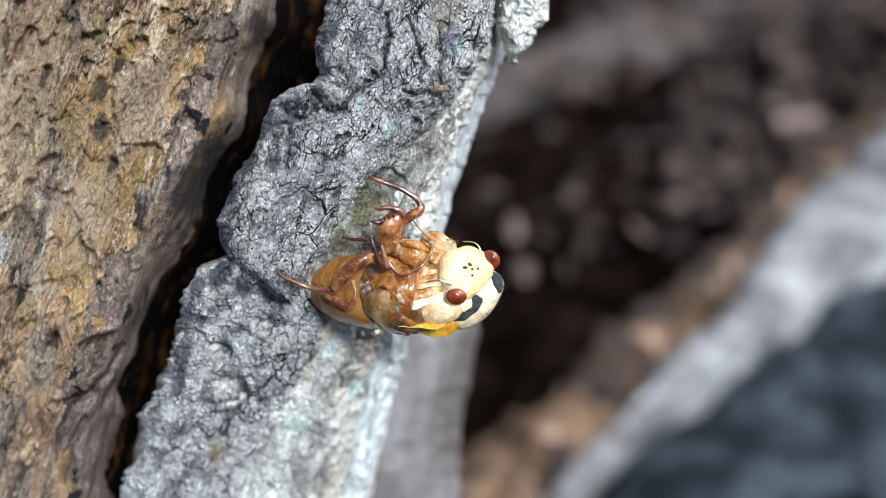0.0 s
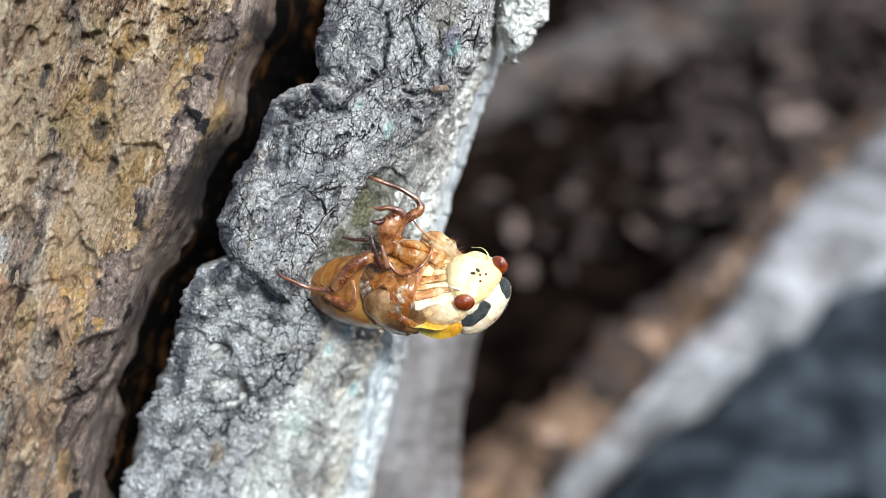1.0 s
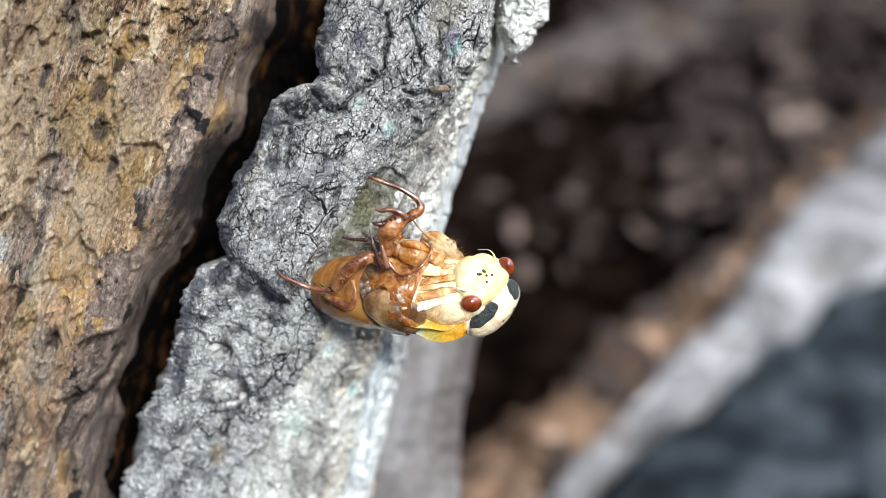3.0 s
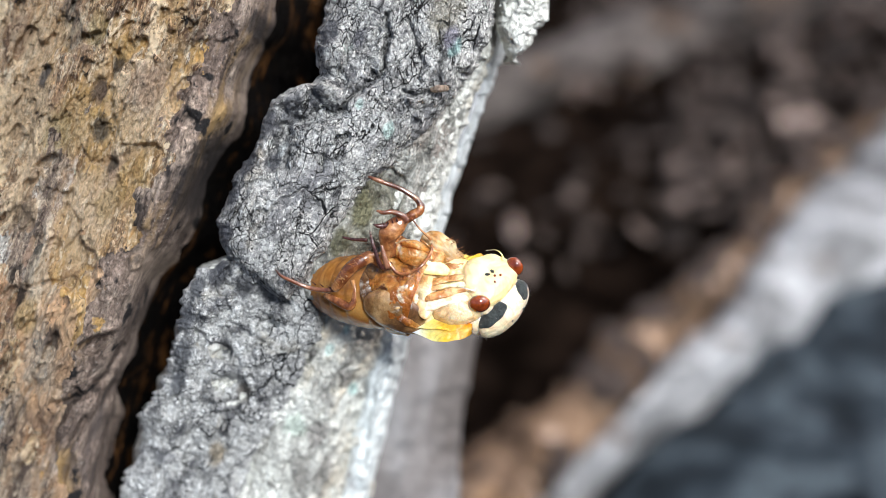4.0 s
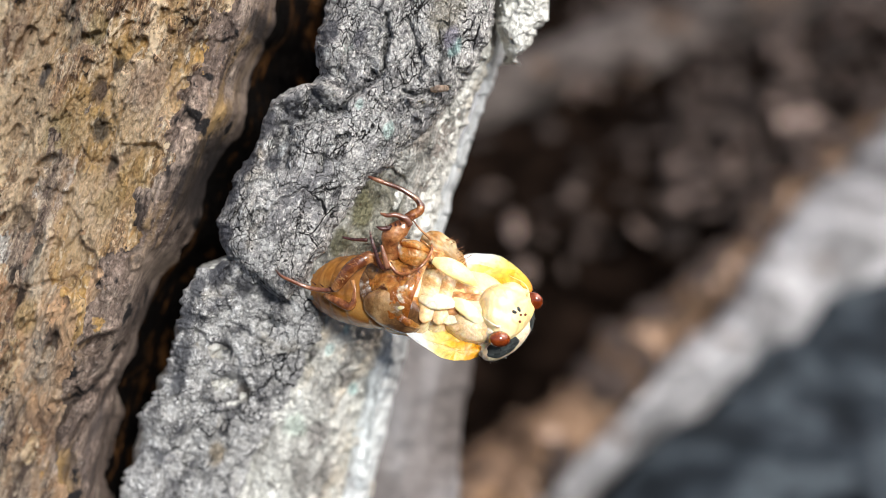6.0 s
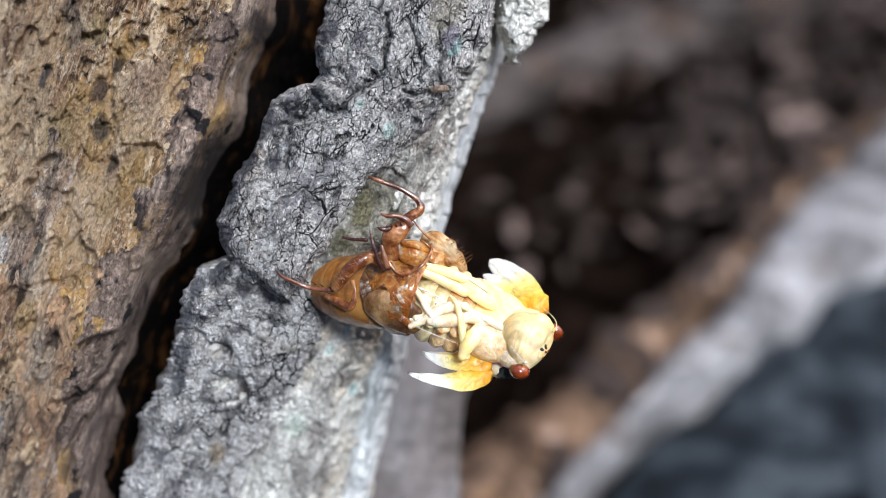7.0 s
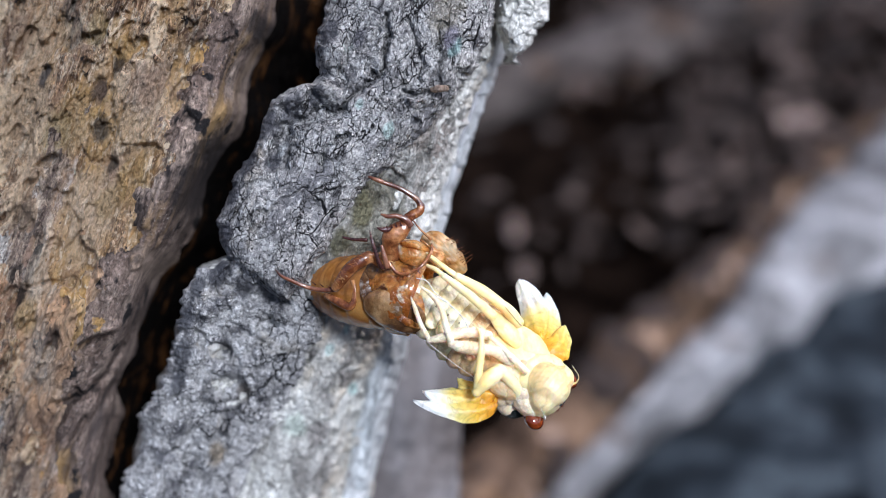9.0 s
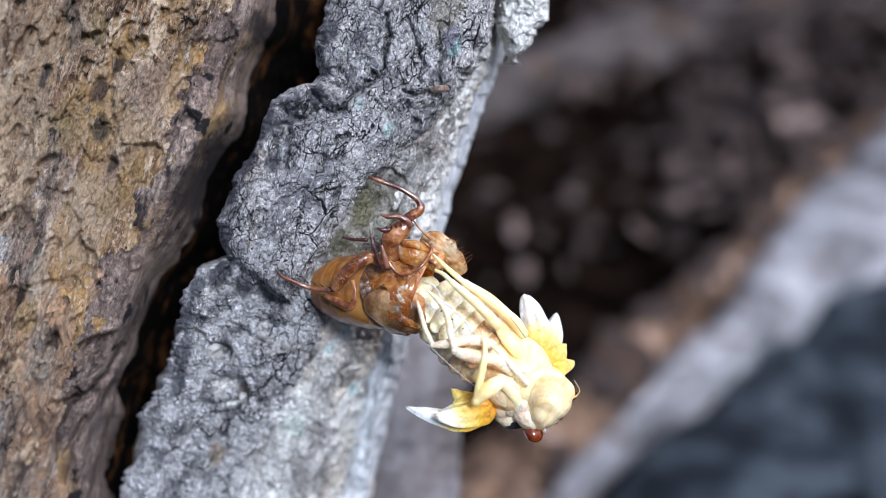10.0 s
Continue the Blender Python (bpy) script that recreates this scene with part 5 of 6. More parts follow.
def build_cicada():
    cicada = thing("cicada", Vector((0, 0, 0)), "soft cream periodical cicada with red eyes leaving its skin", "cicada")
    made = {}
    # head: wide capsule, bulging ribbed face, eyes, beak
    def frons(grow):
        # the inflated shield of the face: broad between the eyes, narrowing back to the beak
        v, f = ball((0, 0, 0), (2.95 * grow, 3.95 * grow, 2.9 * grow), (0, 0, 0), 90, 90, power=0.92)
        p = np.array(v) * 1000
        back = np.clip((0.6 - p[:, 1]) / 5.0, 0, 1)
        p[:, 0] *= 1 - 0.26 * back ** 1.3
        p[:, 2] *= 1 - 0.22 * back
        p = p @ np.array(Euler((radians(-20), 0, 0)).to_matrix()).T + np.array((0.15, -2.45, -2.5))
        return p, f

    fp, ff_ = frons(1.0)
    lobes = [((0, -0.9, 0.1), (4.4, 1.9, 1.8)), ((0, -0.2, -0.7), (3.1, 1.6, 2.0)), ((-2.4, -1.4, -1.0), (1.8, 2.0, 1.8)), ((2.4, -1.4, -1.0), (1.8, 2.0, 1.8)), ((-1.5, -2.9, -1.8), (1.4, 2.0, 1.5)), ((1.5, -2.9, -1.8), (1.4, 2.0, 1.5)), ((-1.9, -1.0, -2.1), (1.9, 1.9, 2.2)), ((2.1, -1.0, -2.3), (2.1, 1.9, 2.3)), ((3.2, -1.0, -1.0), (1.3, 1.6, 1.6))]
    head = limb("head", joined(([tuple(q * 0.001) for q in fp], ff_), *[ball(c, r) for c, r in lobes]), FACE_SKIN, cicada, "smooth cream head with an inflated face")
    melt(head, 0.00018, 24)
    limb("lip", ball((0, -6.2, -2.9), (0.9, 1.5, 0.8), (-20, 0, 0), 24, 30, rough=0.06), ROSY, head, "rosy base of the beak")
    for sx in (-1, 1):
        eye = ball((3.95, -0.35, 0.05), (1.1, 1.55, 1.4), (0, 0, -12), 24, 32) if sx > 0 else ball((-4.0, -0.25, 0.1), (1.55, 1.45, 1.15), (0, -45, 0), 24, 32)
        limb("eye", eye, EYE_RED, head, "glossy red-brown compound eye")
        limb("antenna", tube([(sx * 3.2, 0.6, -1.4, 0.22), (sx * 3.7, 0.9, -2.0, 0.10), (sx * 4.0, 0.6, -3.2, 0.05), (sx * 3.8, -0.9, -4.8, 0.03)], 16, 6), THREAD if sx < 0 else CREAM, head)
    def on_face(x, z):
        # the foremost place of the head at x, z
        y = max((fp[k][1] for k in range(len(fp)) if abs(fp[k][0] - x) < 0.35 and abs(fp[k][2] - z) < 0.35), default=-9)
        for c, r in lobes:
            q = 1 - ((x - c[0]) / r[0]) ** 2 - ((z - c[2]) / r[2]) ** 2
            if q > 0:
                y = max(y, c[1] + r[1] * math.sqrt(q))
        return np.array((x, y - 0.02, z))

    for k, (x, z) in enumerate([(-0.35, -1.55), (0.5, -1.3)]):
        limb("mark", ball(on_face(x, z), (0.24, 0.12, 0.46), (-25, 25 * (1 - 2 * k), 0)), BLACK, head, "small dark mark")
    for x, z in ((-0.6, 0.0), (0.75, -0.1), (0.1, -0.6)):
        limb("ocellus", ball(on_face(x, z) + np.array((0, 0.05, 0.05)), (0.2, 0.2, 0.2), n=8, sides=10), EYE_RED, head, "tiny red simple eye")
    limb("cheek", ball((-3.2, -2.3, -0.7), (1.6, 2.3, 1.7), n=40, sides=60, fold=0.10, freq=700, seed=2), PALE, head, "wrinkled milky cheek")
    limb("cheek", ball((3.3, -2.0, -0.9), (1.7, 2.2, 1.7), n=40, sides=60, fold=0.07, freq=700, seed=5), CREAM, head)
    made["head"] = (head, 0.0)
    # pronotum with its two black patches
    dv, df = ball((-0.45, -1.5, 1.8), (5.25, 3.4, 2.5), (0, 0, 0), 130, 190, rough=0.03, freq=300, seed=2)
    pron = limb("pronotum", joined((dv, df), ball((0, 0.5, -0.1), (4.3, 2.2, 2.3), rough=0.03, seed=7), ball((0, -1.6, -0.2), (4.7, 2.2, 3.2), rough=0.04, seed=8), ball((-2.1, -2.4, 1.3), (3.3, 2.2, 2.4), rough=0.04, seed=9), ball((2.1, -2.4, 1.3), (3.3, 2.2, 2.4), rough=0.04, seed=10)), PALE, cicada, "white pronotum")
    for sx in (-1, 1):
        # a rounded patch laid on the curve of the shield
        (cx, cz), (ux, uz), (long_, short) = ((3.1, 2.3), (0.77, -0.63), (1.9, 0.95)) if sx > 0 else ((-3.3, 1.95), (0.95, 0.31), (2.2, 1.25))
        rings, spokes = 14, 48
        top, base = [], []
        for q in range(1, rings + 1):
            for p in range(spokes):
                th = 2 * math.pi * p / spokes
                r = q / rings * (1 + 0.05 * math.sin(3 * th + 1) + 0.03 * math.sin(7 * th))
                a, b = r * long_ * math.cos(th), r * short * math.sin(th)
                x, z = (cx + a * ux - b * uz + 0.45) / 5.25, (cz + a * uz + b * ux - 1.8) / 2.5
                h = x * x + z * z
                if h > 0.985:
                    x, z, h = x * math.sqrt(0.985 / h), z * math.sqrt(0.985 / h), 0.985
                y = math.sqrt(1 - h)
                for row, grow in ((top, 1.02 - 0.012 * (q == rings)), (base, 0.97)):
                    row.append(tuple(0.001 * g for g in (-0.45 + 5.25 * x * grow, -1.5 + 3.4 * y * grow, 1.8 + 2.5 * z * grow)))
        k = len(top)
        vv = top + base
        ff = [tuple(range(spokes))[::-1]]
        for q in range(rings - 1):
            for p in range(spokes):
                n = (p + 1) % spokes
                ff.append((q * spokes + p, q * spokes + n, (q + 1) * spokes + n, (q + 1) * spokes + p))
        e = (rings - 1) * spokes
        ff += [(e + p, e + (p + 1) % spokes, k + e + (p + 1) % spokes, k + e + p) for p in range(spokes)]
        limb("black_patch", (vv, ff), BLACK, pron, "rough black patch behind the eye")
        limb("dot", ball((sx * 1.3, -1.0, 4.2), (0.2, 0.25, 0.12), n=8, sides=10), BLACK, pron)
    # short pale fuzz
    rng = np.random.RandomState(12)
    hv, hf = [], []
    for k in range(420):
        d = rng.normal(size=3)
        d /= np.linalg.norm(d)
        if d[1] < -0.5 or d[2] < -0.3:
            continue
        foot_ = np.array((-0.45, -1.5, 1.8)) + d * np.array((5.25, 3.4, 2.5))
        tip = foot_ + (d + rng.normal(size=3) * 0.35) * rng.uniform(0.15, 0.4)
        j = len(hv)
        for q in ((0.012, 0, 0), (-0.006, 0.01, 0), (-0.006, -0.01, 0.006)):
            hv.append(tuple((foot_ + np.array(q)) * 0.001))
        hv.append(tuple(tip * 0.001))
        hf += [(j, j + 1, j + 3), (j + 1, j + 2, j + 3), (j + 2, j, j + 3)]
    limb("fuzz", (hv, hf), THREAD, pron, "short pale fuzz")["kind"] = "stuff"
    made["pronotum"] = (pron, 3.0)
    # thorax, underside towards the viewer
    chest_mesh = joined(ball((0, 0.2, 0.2), (5.5, 4.6, 3.9), rough=0.06, seed=11), ball((0, 2.2, -1.6), (4.2, 3.2, 2.4), rough=0.10, freq=700, seed=12), ball((2.2, -1.2, -2.3), (2.2, 3.0, 1.8), rough=0.1, freq=700, seed=13), ball((0, -3.2, -0.5), (5.0, 2.8, 3.6), rough=0.06, seed=14))
    tho = limb("thorax", chest_mesh, CREAM, cicada, "soft cream thorax")
    melt(tho, 0.00022, 5)
    limb("side_plate", ball((-2.5, 0.9, -1.4), (3.0, 4.2, 2.5), n=50, sides=70, fold=0.10, freq=450, seed=15), TAN, tho, "wrinkled tan side plate")
    limb("side_plate", ball((-2.0, -2.2, -2.0), (1.6, 2.0, 1.6), n=50, sides=70, fold=0.10, freq=500, seed=16), TAN, tho)
    limb("shoulder", ball((3.0, 0.6, -1.6), (2.5, 4.0, 2.6), (0, 0, 6), 50, 70, fold=0.16, freq=450, seed=61), CREAM, tho, "yellow-cream shoulder")
    limb("shoulder", ball((0.4, 4.0, -2.5), (3.3, 2.2, 2.0), (0, 0, 0), 40, 60, fold=0.10, freq=500, seed=62), CREAM, tho)
    limb("shoulder", ball((2.5, 4.9, -1.2), (2.5, 2.4, 2.1), (0, 0, 0), 40, 60, fold=0.10, freq=500, seed=63), CREAM, tho)
    limb("neck", ball((-2.3, 4.2, -1.4), (1.9, 2.2, 1.7), (0, 0, 0), 40, 60, fold=0.14, freq=650, seed=64), PALE, tho, "wrinkled translucent neck skin")
    for k, (x0, x1, z, r, mt) in enumerate(((-3.9, -3.0, -3.4, 0.9, PALE), (-2.9, -1.3, -3.8, 0.85, AMBER), (-1.5, -0.9, -4.15, 0.5, TAN), (-0.4, 0.6, -4.1, 0.8, AMBER), (1.5, 1.2, -4.0, 0.75, TAN), (2.4, 3.0, -3.8, 0.8, AMBER))):
        sheath = limb("leg_sheath", tube([(x0, -4.6, z * 0.8, r * 0.4), (x0 * 0.9 + x1 * 0.1, -2.6, z, r), (x0 * 0.4 + x1 * 0.6, 0.4, z - 0.1, r * 0.85), (x1, 2.6, z + 0.2, r * 0.9), (x1 * 0.9, 4.0, z + 0.9, r * 0.4)], 60, 40, 0.5, fold=0.16, fold_freq=520, seed=80 + k), mt, tho,
             "soft fold along the breast")
        made.setdefault("sheaths", []).append(sheath)
    breast_then = pose_on(TIMES.index(5.5), 8.0)

    def lobe(a, b, lift, r):
        v = (breast_then.inverted() @ at(a, b, breast_then.translation.z * 1000 + lift)) * 1000
        return (v.x, v.y, v.z, r)

    for k, rows in enumerate(([lobe(742, 522, 4.4, 0.5), lobe(757, 525, 5.0, 1.15), lobe(778, 529, 5.3, 1.2), lobe(798, 531, 5.2, 0.8), lobe(806, 530, 4.8, 0.2)],
                              [lobe(800, 524, 4.8, 0.4), lobe(815, 534, 5.4, 0.95), lobe(832, 548, 5.5, 1.0), lobe(847, 564, 5.2, 0.7), lobe(852, 574, 4.6, 0.2)],
                              [lobe(765, 455, 4.0, 0.5), lobe(785, 462, 4.6, 1.2), lobe(808, 474, 4.8, 1.3), lobe(830, 488, 4.6, 0.8), lobe(842, 498, 4.0, 0.2)])):
        made.setdefault("lobes", []).append(limb("leg_lobe", tube(rows, 50, 36, 0.45, (0.1, 0.2, 1), fold=0.10, fold_freq=520, seed=90 + k), CREAM if k else PALE, tho, "smooth cream lobe of a folded leg"))
    beak = limb("beak", tube([chest(935, 682, 5.6, 0.5), chest(905, 648, 5.8, 0.42), chest(872, 612, 5.4, 0.3)], 16, 10), PALE, tho, "pale beak lying along the breast")
    bristle = limb("bristle", tube([chest(930, 598, 5.6, 0.06), chest(917, 580, 5.6, 0.06), chest(903, 561, 5.2, 0.03)], 10, 6), CLAW, tho, "dark mouth bristle")
    made["legs"], made["shins"] = [beak], [bristle]

    def add_leg(nm, mt, hip, thigh, shin):
        leg = limb(nm, joined(tube(hip, 14, 12, rough=0.06), tube(thigh, 20, 12, rough=0.06), ball(hip[0][:3], (hip[0][3],) * 3), ball(thigh[-1][:3], (thigh[-1][3] * 1.06,) * 3), ball(thigh[0][:3], (thigh[0][3] * 1.1,) * 3)), mt, tho, "soft pale folded " + nm)
        melt(leg, 0.00013, 4)
        made["legs"].append(leg)
        made["shins"].append(limb("shin", joined(tube(shin, 26, 12, rough=0.05), ball(shin[0][:3], (shin[0][3] * 1.12,) * 3)), mt, tho))

    add_leg("foreleg", CREAM, [chest(925, 735, 3.2, 0.8), chest(912, 705, 4.6, 0.85), chest(893, 680, 5.6, 0.85), chest(884, 674, 6.0, 0.8)],
            [chest(886, 674, 6.0, 0.85), chest(872, 684, 6.4, 1.15), chest(856, 696, 6.5, 1.05), chest(843, 710, 6.4, 0.65)],
            [chest(843, 709, 6.4, 0.5), chest(848, 680, 6.6, 0.55), chest(856, 640, 6.6, 0.48), chest(858, 612, 6.4, 0.3), chest(852, 596, 6.2, 0.15)])
    add_leg("midleg", PALE, [chest(905, 655, 4.6, 0.9), chest(885, 642, 5.4, 0.95), chest(872, 637, 5.6, 0.8)],
            [chest(875, 637, 5.6, 0.75), chest(845, 632, 5.8, 0.95), chest(820, 627, 5.8, 0.85), chest(805, 621, 5.7, 0.55)],
            [chest(805, 622, 5.7, 0.48), chest(797, 590, 5.8, 0.46), chest(790, 555, 5.6, 0.42), chest(775, 532, 5.2, 0.34), chest(757, 515, 5.0, 0.15)])
    add_leg("hindleg", PALE, [chest(870, 610, 4.0, 0.7), chest(856, 606, 4.8, 0.8)],
            [chest(858, 605, 4.8, 0.72), chest(830, 602, 5.0, 0.8), chest(795, 608, 5.0, 0.7), chest(765, 612, 4.8, 0.4)],
            [chest(766, 612, 4.8, 0.36), chest(752, 580, 4.6, 0.34), chest(744, 552, 4.2, 0.3), chest(738, 532, 4.0, 0.12)])
    add_leg("midleg", CREAM, [chest(925, 590, 2.6, 0.8), chest(912, 572, 3.0, 0.9), chest(904, 562, 3.0, 0.8)],
            [chest(904, 563, 3.0, 0.75), chest(866, 530, 3.2, 0.8), chest(824, 502, 3.2, 0.55)],
            [chest(824, 503, 3.2, 0.42), chest(802, 484, 3.2, 0.36), chest(780, 464, 3.0, 0.28), chest(766, 450, 2.8, 0.1)])
    add_leg("hindleg", CREAM, [chest(880, 575, 4.2, 0.7), chest(862, 556, 4.8, 0.75)],
            [chest(864, 558, 4.8, 0.66), chest(835, 530, 4.8, 0.62), chest(800, 500, 4.4, 0.45)],
            [chest(800, 500, 4.4, 0.36), chest(785, 486, 4.0, 0.3), chest(770, 478, 3.4, 0.2)])
    loose = limb("thread", tube([chest(757, 610, 4.8, 0.04), chest(800, 650, 4.6, 0.05), chest(842, 685, 4.8, 0.04)], 12, 5), THREAD, tho, "white thread of old lining")
    made["legs"].append(loose)
    for pts in ([chest(750, 500, 4.4, 0.06), chest(768, 506, 4.6, 0.08), chest(782, 528, 4.6, 0.08), chest(806, 548, 4.6, 0.05)], [chest(772, 528, 5.4, 0.1), chest(800, 546, 5.6, 0.12), chest(826, 574, 5.6, 0.1), chest(838, 600, 5.4, 0.06)]):
        made["legs"].append(limb("thread", tube(pts, 16, 6), THREAD, tho, "white thread of old lining"))
    made["thorax"] = (tho, 8.0)
    back = limb("mesonotum", ball((0, 0, 1.0), (4.9, 3.4, 3.3), (0, 0, 0), 50, 70, fold=0.12, freq=350, seed=18), PALE, cicada, "pinkish white back shield")
    made["back"] = (back, 5.5)
    # waving foreleg of the other side: it swings free, then folds
    arm = limb("foreleg", joined(tube([(0, 0, 0, 0.5), (0.4, -2.2, -0.6, 0.62), (0.6, -4.4, -0.6, 0.6), (0.5, -5.6, -0.3, 0.42)], 18, 12, rough=0.05),
                                 tube([(0.5, -5.5, -0.3, 0.42), (0.0, -8.0, 0.4, 0.34), (-0.4, -10.6, 0.2, 0.3), (-1.2, -12.4, 0.1, 0.16)], 22, 8, rough=0.06)), CREAM, tho, "waving cream foreleg")
    made["arm"] = arm
    # wing buds
    def bud(length, wide, thick, seed, curl, slim=0.0):
        # a cupped, crumpled petal with a pointed tip and a puckered rim
        n, m = 64, 44
        u = np.linspace(0, 1, n)[:, None] + np.zeros((1, m))
        ang = np.linspace(0, 2 * math.pi, m, endpoint=False)[None] + np.zeros((n, 1))
        t, face_ = np.cos(ang), np.sin(ang)
        prof = (np.sin(math.pi * np.clip(u * 0.97 + 0.03, 0, 1) ** (0.62 - 0.1 * slim + (0.3 if slim < 0 else 0))) ** (0.62 - 0.12 * (1 - slim))) * (1 - 0.25 * slim * u)
        prof = prof * (1 + 0.10 * fbm(np.stack([u * 4 + seed, t * 1.5, 0 * u], -1), 3, seed))
        half = wide * prof
        x = curl * 1.3 * np.sin(u * 2.6) * 0.8 + half * t
        y = 1.0 - (length + 1.0) * u + 0.25 * fbm(np.stack([t * 2 + seed, u * 2, 0 * u], -1), 2, seed + 3)
        cup = 0.42 * half * t ** 2 - 0.10 * length * u ** 2
        veins = 0.11 * np.cos(t * 9 + 2.0 * fbm(np.stack([u * 3, t, 0 * u], -1), 2, seed + 5)) * prof
        pleat = 0.22 * fbm(np.stack([u * 5 + seed, t * 2.2, 0 * u], -1), 3, seed + 7) * (0.4 + 0.6 * np.abs(t))
        body = thick * wide * 0.75 * face_ * (0.25 + 0.75 * np.sqrt(np.maximum(1 - t ** 2, 0))) * (0.35 + 0.65 * prof) * (1 - 0.6 * u)
        p = np.stack([x, y, cup + veins + pleat + body], -1).reshape(-1, 3) * 0.001
        f = grid_faces(n, m, True)
        f.append(tuple(range(m))[::-1])
        f.append(tuple(range((n - 1) * m, n * m)))
        return [tuple(q) for q in p], f

    wings = {}
    for side, sx in (("l", -1), ("r", 1)):
        k = 1.0
        wings[side + "f"] = limb("forewing", bud(10.5, 2.1 * k, 0.42, 2 + sx, sx * 1.1, 1.0 if sx < 0 else -0.4), YELLOW, tho, "crumpled yellow forewing bud with a white tip")
        wings[side + "h"] = limb("hindwing", bud(8.6, 2.35 * k, 0.5, 5 + sx, sx * 0.6, 0.25), YELLOW, tho, "crumpled yellow hindwing bud")
        wings[side + "c"] = limb("wing_fold", bud(4.8, 1.9 if sx < 0 else 2.4, 0.8, 9 + sx, sx * 0.3), YELLOW, tho, "puckered yellow fold of wing")
        wings[side + "d"] = limb("wing_fold", bud(4.3, 2.2, 0.9, 12 + sx, sx * -0.4), YELLOW, tho, "puckered yellow fold of wing")
    made["wings"] = wings
    # abdomen: overlapping rings
    for k in range(8):
        r = [5.6, 5.75, 5.7, 5.4, 4.9, 4.2, 3.4, 2.4][k]
        ring = ball((0, 0, 0), (r, 2.5, r * 0.78), (0, 0, 0), 40, 60, fold=0.14, freq=600, seed=30 + k)
        bumps = [ball((sx * r * 0.42, 0.1, -r * 0.62), (r * 0.5, 1.3, r * 0.10), (0, 0, 0), 24, 36, fold=0.10, freq=700, seed=40 + k) for sx in (-1, 1)]
        seg = limb("abdomen_ring", joined(ring, *bumps), TAN if k < 2 else GREYCREAM, cicada, "tan soft abdomen ring" if k < 2 else "greyish cream abdomen ring")
        made["ring%d" % k] = (seg, 12.2 + 2.1 * k)
    return made


CICADA = build_cicada()


def wing_rows(base, rows):
    """Rows for a wing: time, splay outwards, lift, roll (degrees), shift outwards and forwards in mm."""
    sx = 1 if base[0] > 0 else -1
    out = []
    for t, splay, lift, roll, shift, ahead in rows:
        m = Matrix.Translation(Vector((base[0] + sx * shift, base[1] + ahead, base[2])) * 0.001)
        out.append((t, m @ Euler((radians(lift), radians(sx * roll), radians(sx * splay))).to_matrix().to_4x4()))
    return out


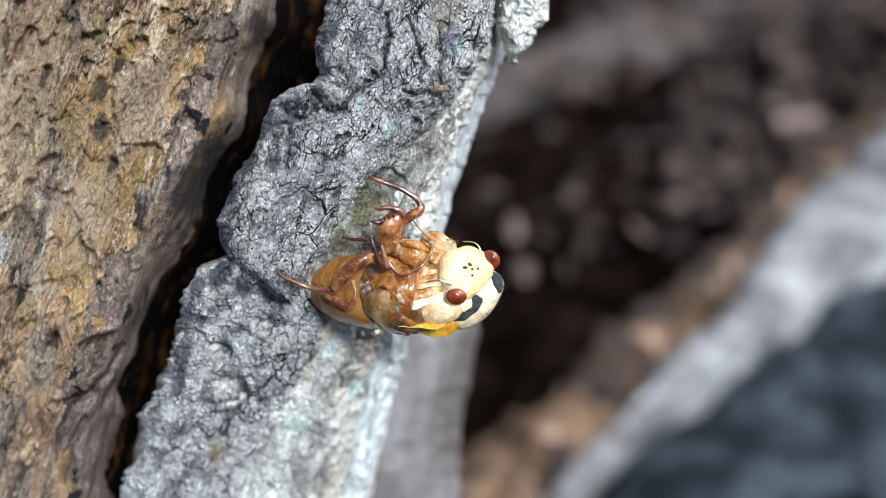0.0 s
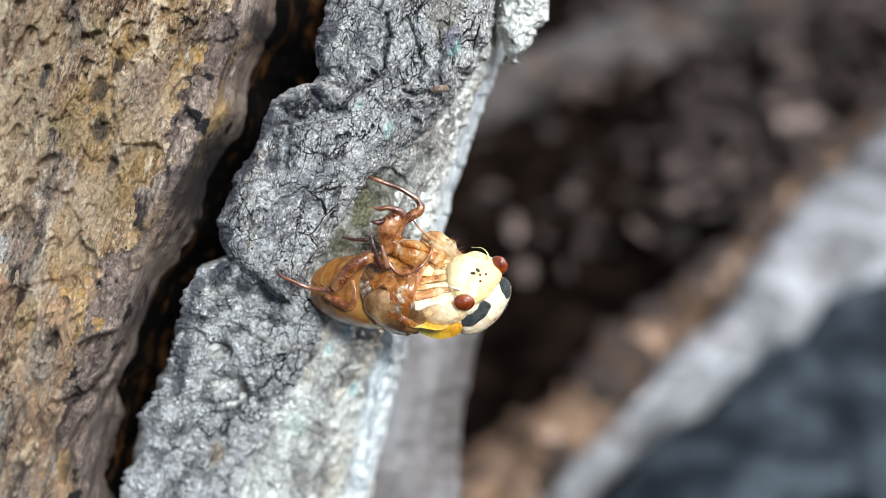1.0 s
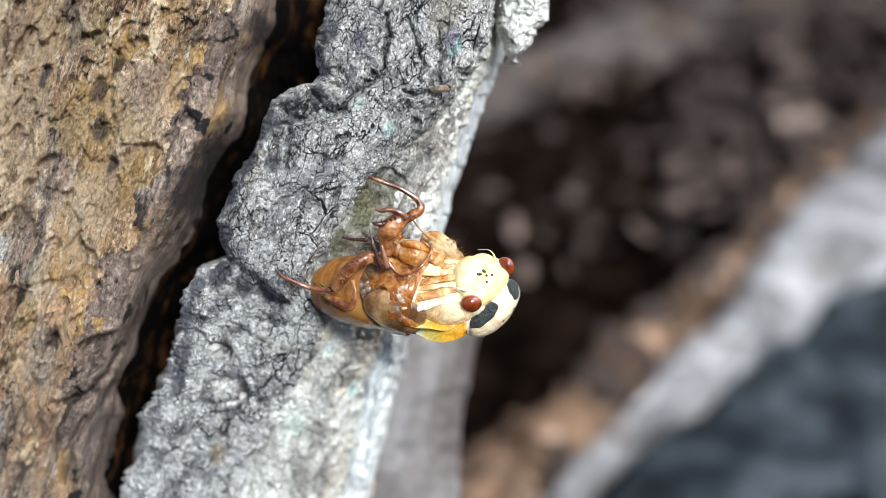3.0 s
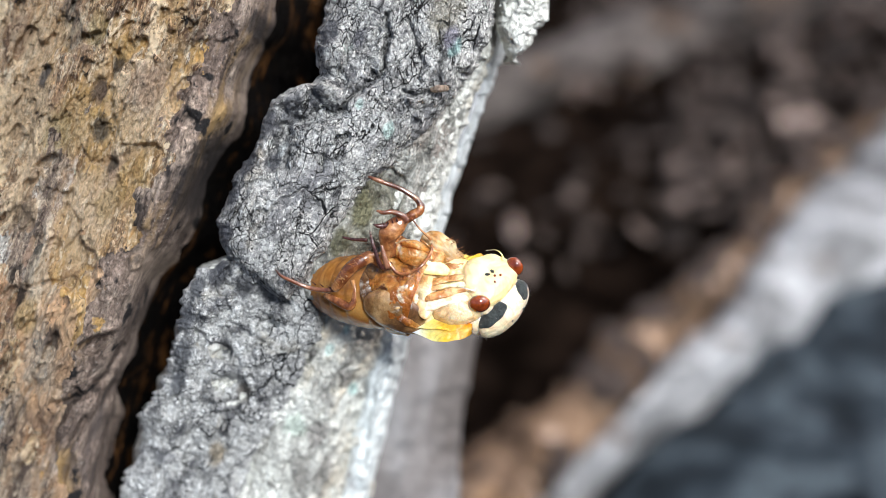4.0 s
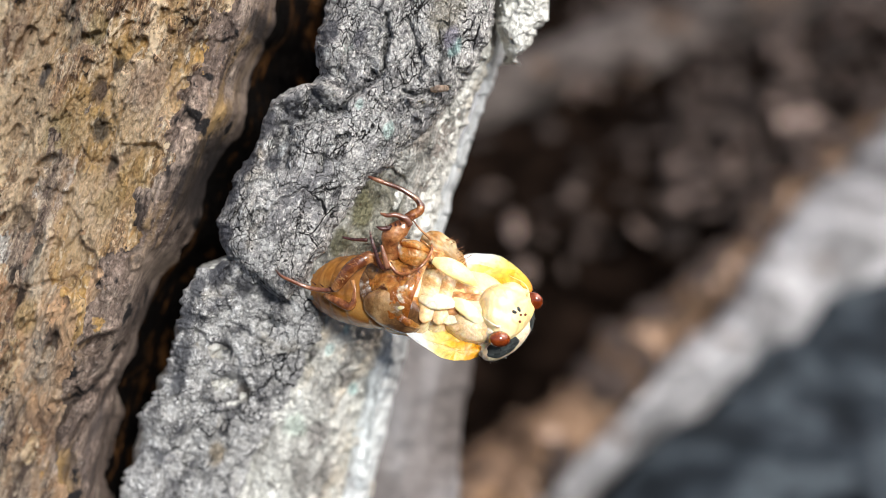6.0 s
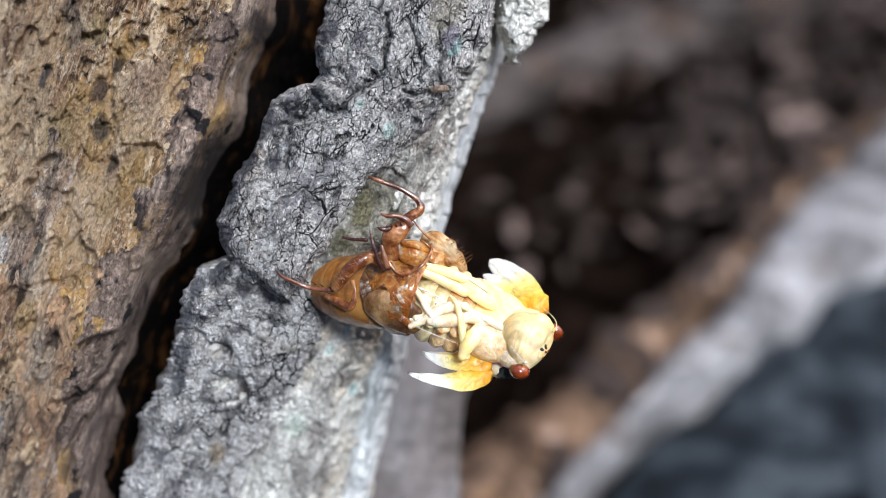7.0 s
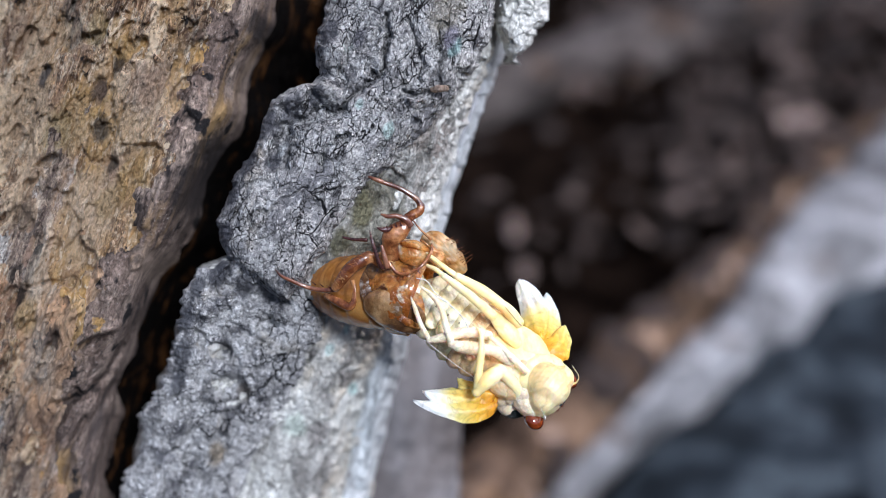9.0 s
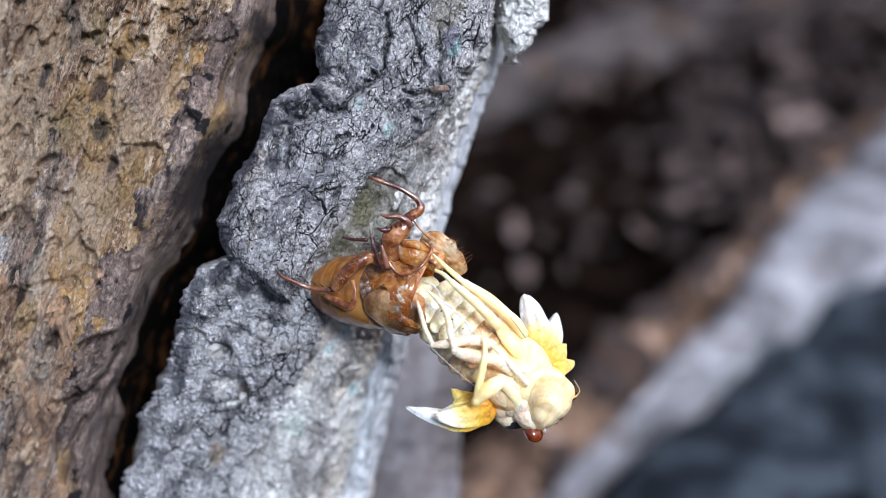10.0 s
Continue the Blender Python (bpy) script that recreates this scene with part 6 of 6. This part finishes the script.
def motions():
    for name, value in CICADA.items():
        if isinstance(value, tuple):
            ob, s = value
            if name == "back":
                rows = []
                for i, t in enumerate(TIMES):
                    a, b = pose_on(i, 0) @ Matrix.Translation((0, -0.0045, 0.0006)), pose_on(i, 8.0)
                    rows.append((t, Matrix.Translation(a.translation.lerp(b.translation, 0.4)) @ a.to_quaternion().slerp(b.to_quaternion(), 0.5).to_matrix().to_4x4()))
                walk(ob, rows)
            elif name == "pronotum":
                walk(ob, [(t, pose_on(i, 0) @ Matrix.Translation((0, -0.003, 0))) for i, t in enumerate(TIMES)])
            else:
                walk(ob, [(t, pose_on(i, s)) for i, t in enumerate(TIMES)])
    w = CICADA["wings"]
    walk(w["lf"], wing_rows((-4.4, 2.2, 0.4), [(0, -22, 0, -15, -0.4, 0.5), (2.5, -20, 0, -10, 0.1, 0.3), (4.5, -8, 0, 28, 0.8, -0.5), (5.7, -6, 0, 28, 1.0, -0.4), (6.2, 8, 2, 25, 1.2, -0.2), (6.8, 30, 4, 25, 2.0, 0), (8.5, 45, 4, 20, 1.9, -0.3), (10, 45, 2, 10, 2.6, -1.1)]))
    walk(w["lh"], wing_rows((-4.0, 1.0, 0.2), [(0, 0, 0, 40, -0.4, 0), (5.0, 2, 0, 40, -0.2, 0), (5.7, 4, 0, 40, 0, 0), (6.8, 16, -6, 30, 0.4, 0.4), (8.5, 33, -6, 20, 1.2, -0.2), (9.2, 48, 4, 14, 1.9, -0.6), (10, 68, 14, 4, 1.6, -0.2)]))
    walk(w["lc"], wing_rows((-3.8, 1.0, 0.0), [(0, 0, 0, 60, -1.0, 0), (6.8, 5, 0, 40, -0.4, 0.6), (8.0, 8, -4, 30, 0.8, 0.4), (10, 16, -12, 20, 2.2, -0.4)]))
    walk(w["rf"], wing_rows((4.4, 2.2, 0.4), [(0, 0, 0, 60, -0.8, 0), (2.8, 1, 0, 56, -0.6, 0.1), (4.0, 0, 0, 46, 0.2, 2.4), (4.5, -4, 0, 40, 1.1, 3.9), (5.0, -4, 0, 38, 1.3, 4.2), (5.7, 0, 0, 36, 1.6, 4.2), (6.8, 18, 0, 10, 2.2, 3.0), (8.0, 20, 0, 10, 2.0, 0.8), (9.0, 30, 0, 12, 1.2, -0.8), (10, 36, 0, 15, -0.5, -1.0)]))
    walk(w["rh"], wing_rows((4.0, 2.0, 0.2), [(0, 0, 0, 60, -0.8, 0), (5.0, 0, 0, 60, -0.6, 0), (6.8, 10, -4, 20, 1.8, 1.6), (8.0, 28, -4, 10, 1.8, 0.8), (9.0, 54, -6, 10, 1.5, -0.6), (10, 66, -8, 10, 0.2, -1.0)]))
    walk(w["rc"], wing_rows((3.8, 3.0, 0.0), [(0, 0, 0, 60, -1.2, 0), (6.8, 24, 0, 40, 1.6, 1.6), (8.0, 58, 0, 30, 1.9, 0.8), (10, 96, -4, 20, 0.6, -1.4)]))
    walk(w["rd"], wing_rows((3.8, 3.0, 0.0), [(0, 0, 0, 60, -1.6, 0), (6.8, 30, 0, 50, 1.0, 1.0), (8.0, 80, 0, 40, 1.3, 0.6), (9.0, 102, 0, 30, 1.1, 0.2), (10, 122, -6, 20, 0.6, -0.2)]))
    walk(w["ld"], wing_rows((-3.8, 1.2, 0.4), [(0, 0, 0, 60, -1.6, 0), (6.8, 10, 0, 40, -0.6, 0.2), (8.5, 34, 2, 20, 0.8, -0.2), (10, 58, 4, 10, 2.0, -0.6)]))
    # the legs draw out of their sheaths: first held deep against the body, then free
    rest = Vector((0, -0.0050, 0.0012))
    for leg in CICADA["legs"] + CICADA["shins"]:
        c = sum((v.co for v in leg.data.vertices), Vector()) / len(leg.data.vertices)
        walk(leg, [(t, Matrix.Translation((rest - c) * k)) for t, k in ((0, 1.0), (4.0, 1.0), (5.0, 0.9), (5.7, 0.75), (6.2, 0.5), (6.8, 0.22), (7.5, 0.06), (8.5, 0), (10, 0))])
    # the tan folds and lobes sink from view; the cream beneath stands in for brighter light
    for sheath in CICADA["sheaths"]:
        walk(sheath, [(t, Matrix.Translation((0, 0, 0.001 * z))) for t, z in ((0, 0), (5.2, 0), (6.2, 0.8), (7.2, 2.4), (10, 2.6))])
    for lobe_ in CICADA["lobes"]:
        walk(lobe_, [(t, Matrix.Translation((0, 0, 0.001 * z))) for t, z in ((0, 2.2), (3.8, 2.0), (4.6, 1.2), (5.3, 0), (6.2, 0.6), (7.2, 2.4), (10, 2.6))])
    # the digging leg of the skin sags as the body pulls free
    leg, c = SKIN["foreleg"]
    walk(leg, [(t, Matrix.Translation(c + Vector((x, y, 0)) * 0.001) @ Matrix.Rotation(radians(turn), 4, "Z") @ Matrix.Translation(-c))
               for t, x, y, turn in ((0, -0.1, 0.2, 1), (2.5, 0, 0, 0), (4.0, 0.1, -0.4, -2), (5.5, 0.3, -0.7, -4), (7.0, 0.4, -0.9, -5), (10, 0.4, -1.0, -5))])
    a = (3.0, 1.0, -2.0)
    walk(CICADA["arm"], wing_rows(a, [(0, 0, 0, 0, 0, 0), (6.8, 0, 0, 0, 0, 0), (7.3, 4, 0, 0, 4.2, -0.8), (8.0, 22, 0, 0, 4.4, -2.2), (8.6, 22, 0, 0, 3.4, -1.4), (9.0, 4, 0, 0, 0.2, 1.2), (10, 0, 0, 0, -0.6, 1.6)]))


motions()
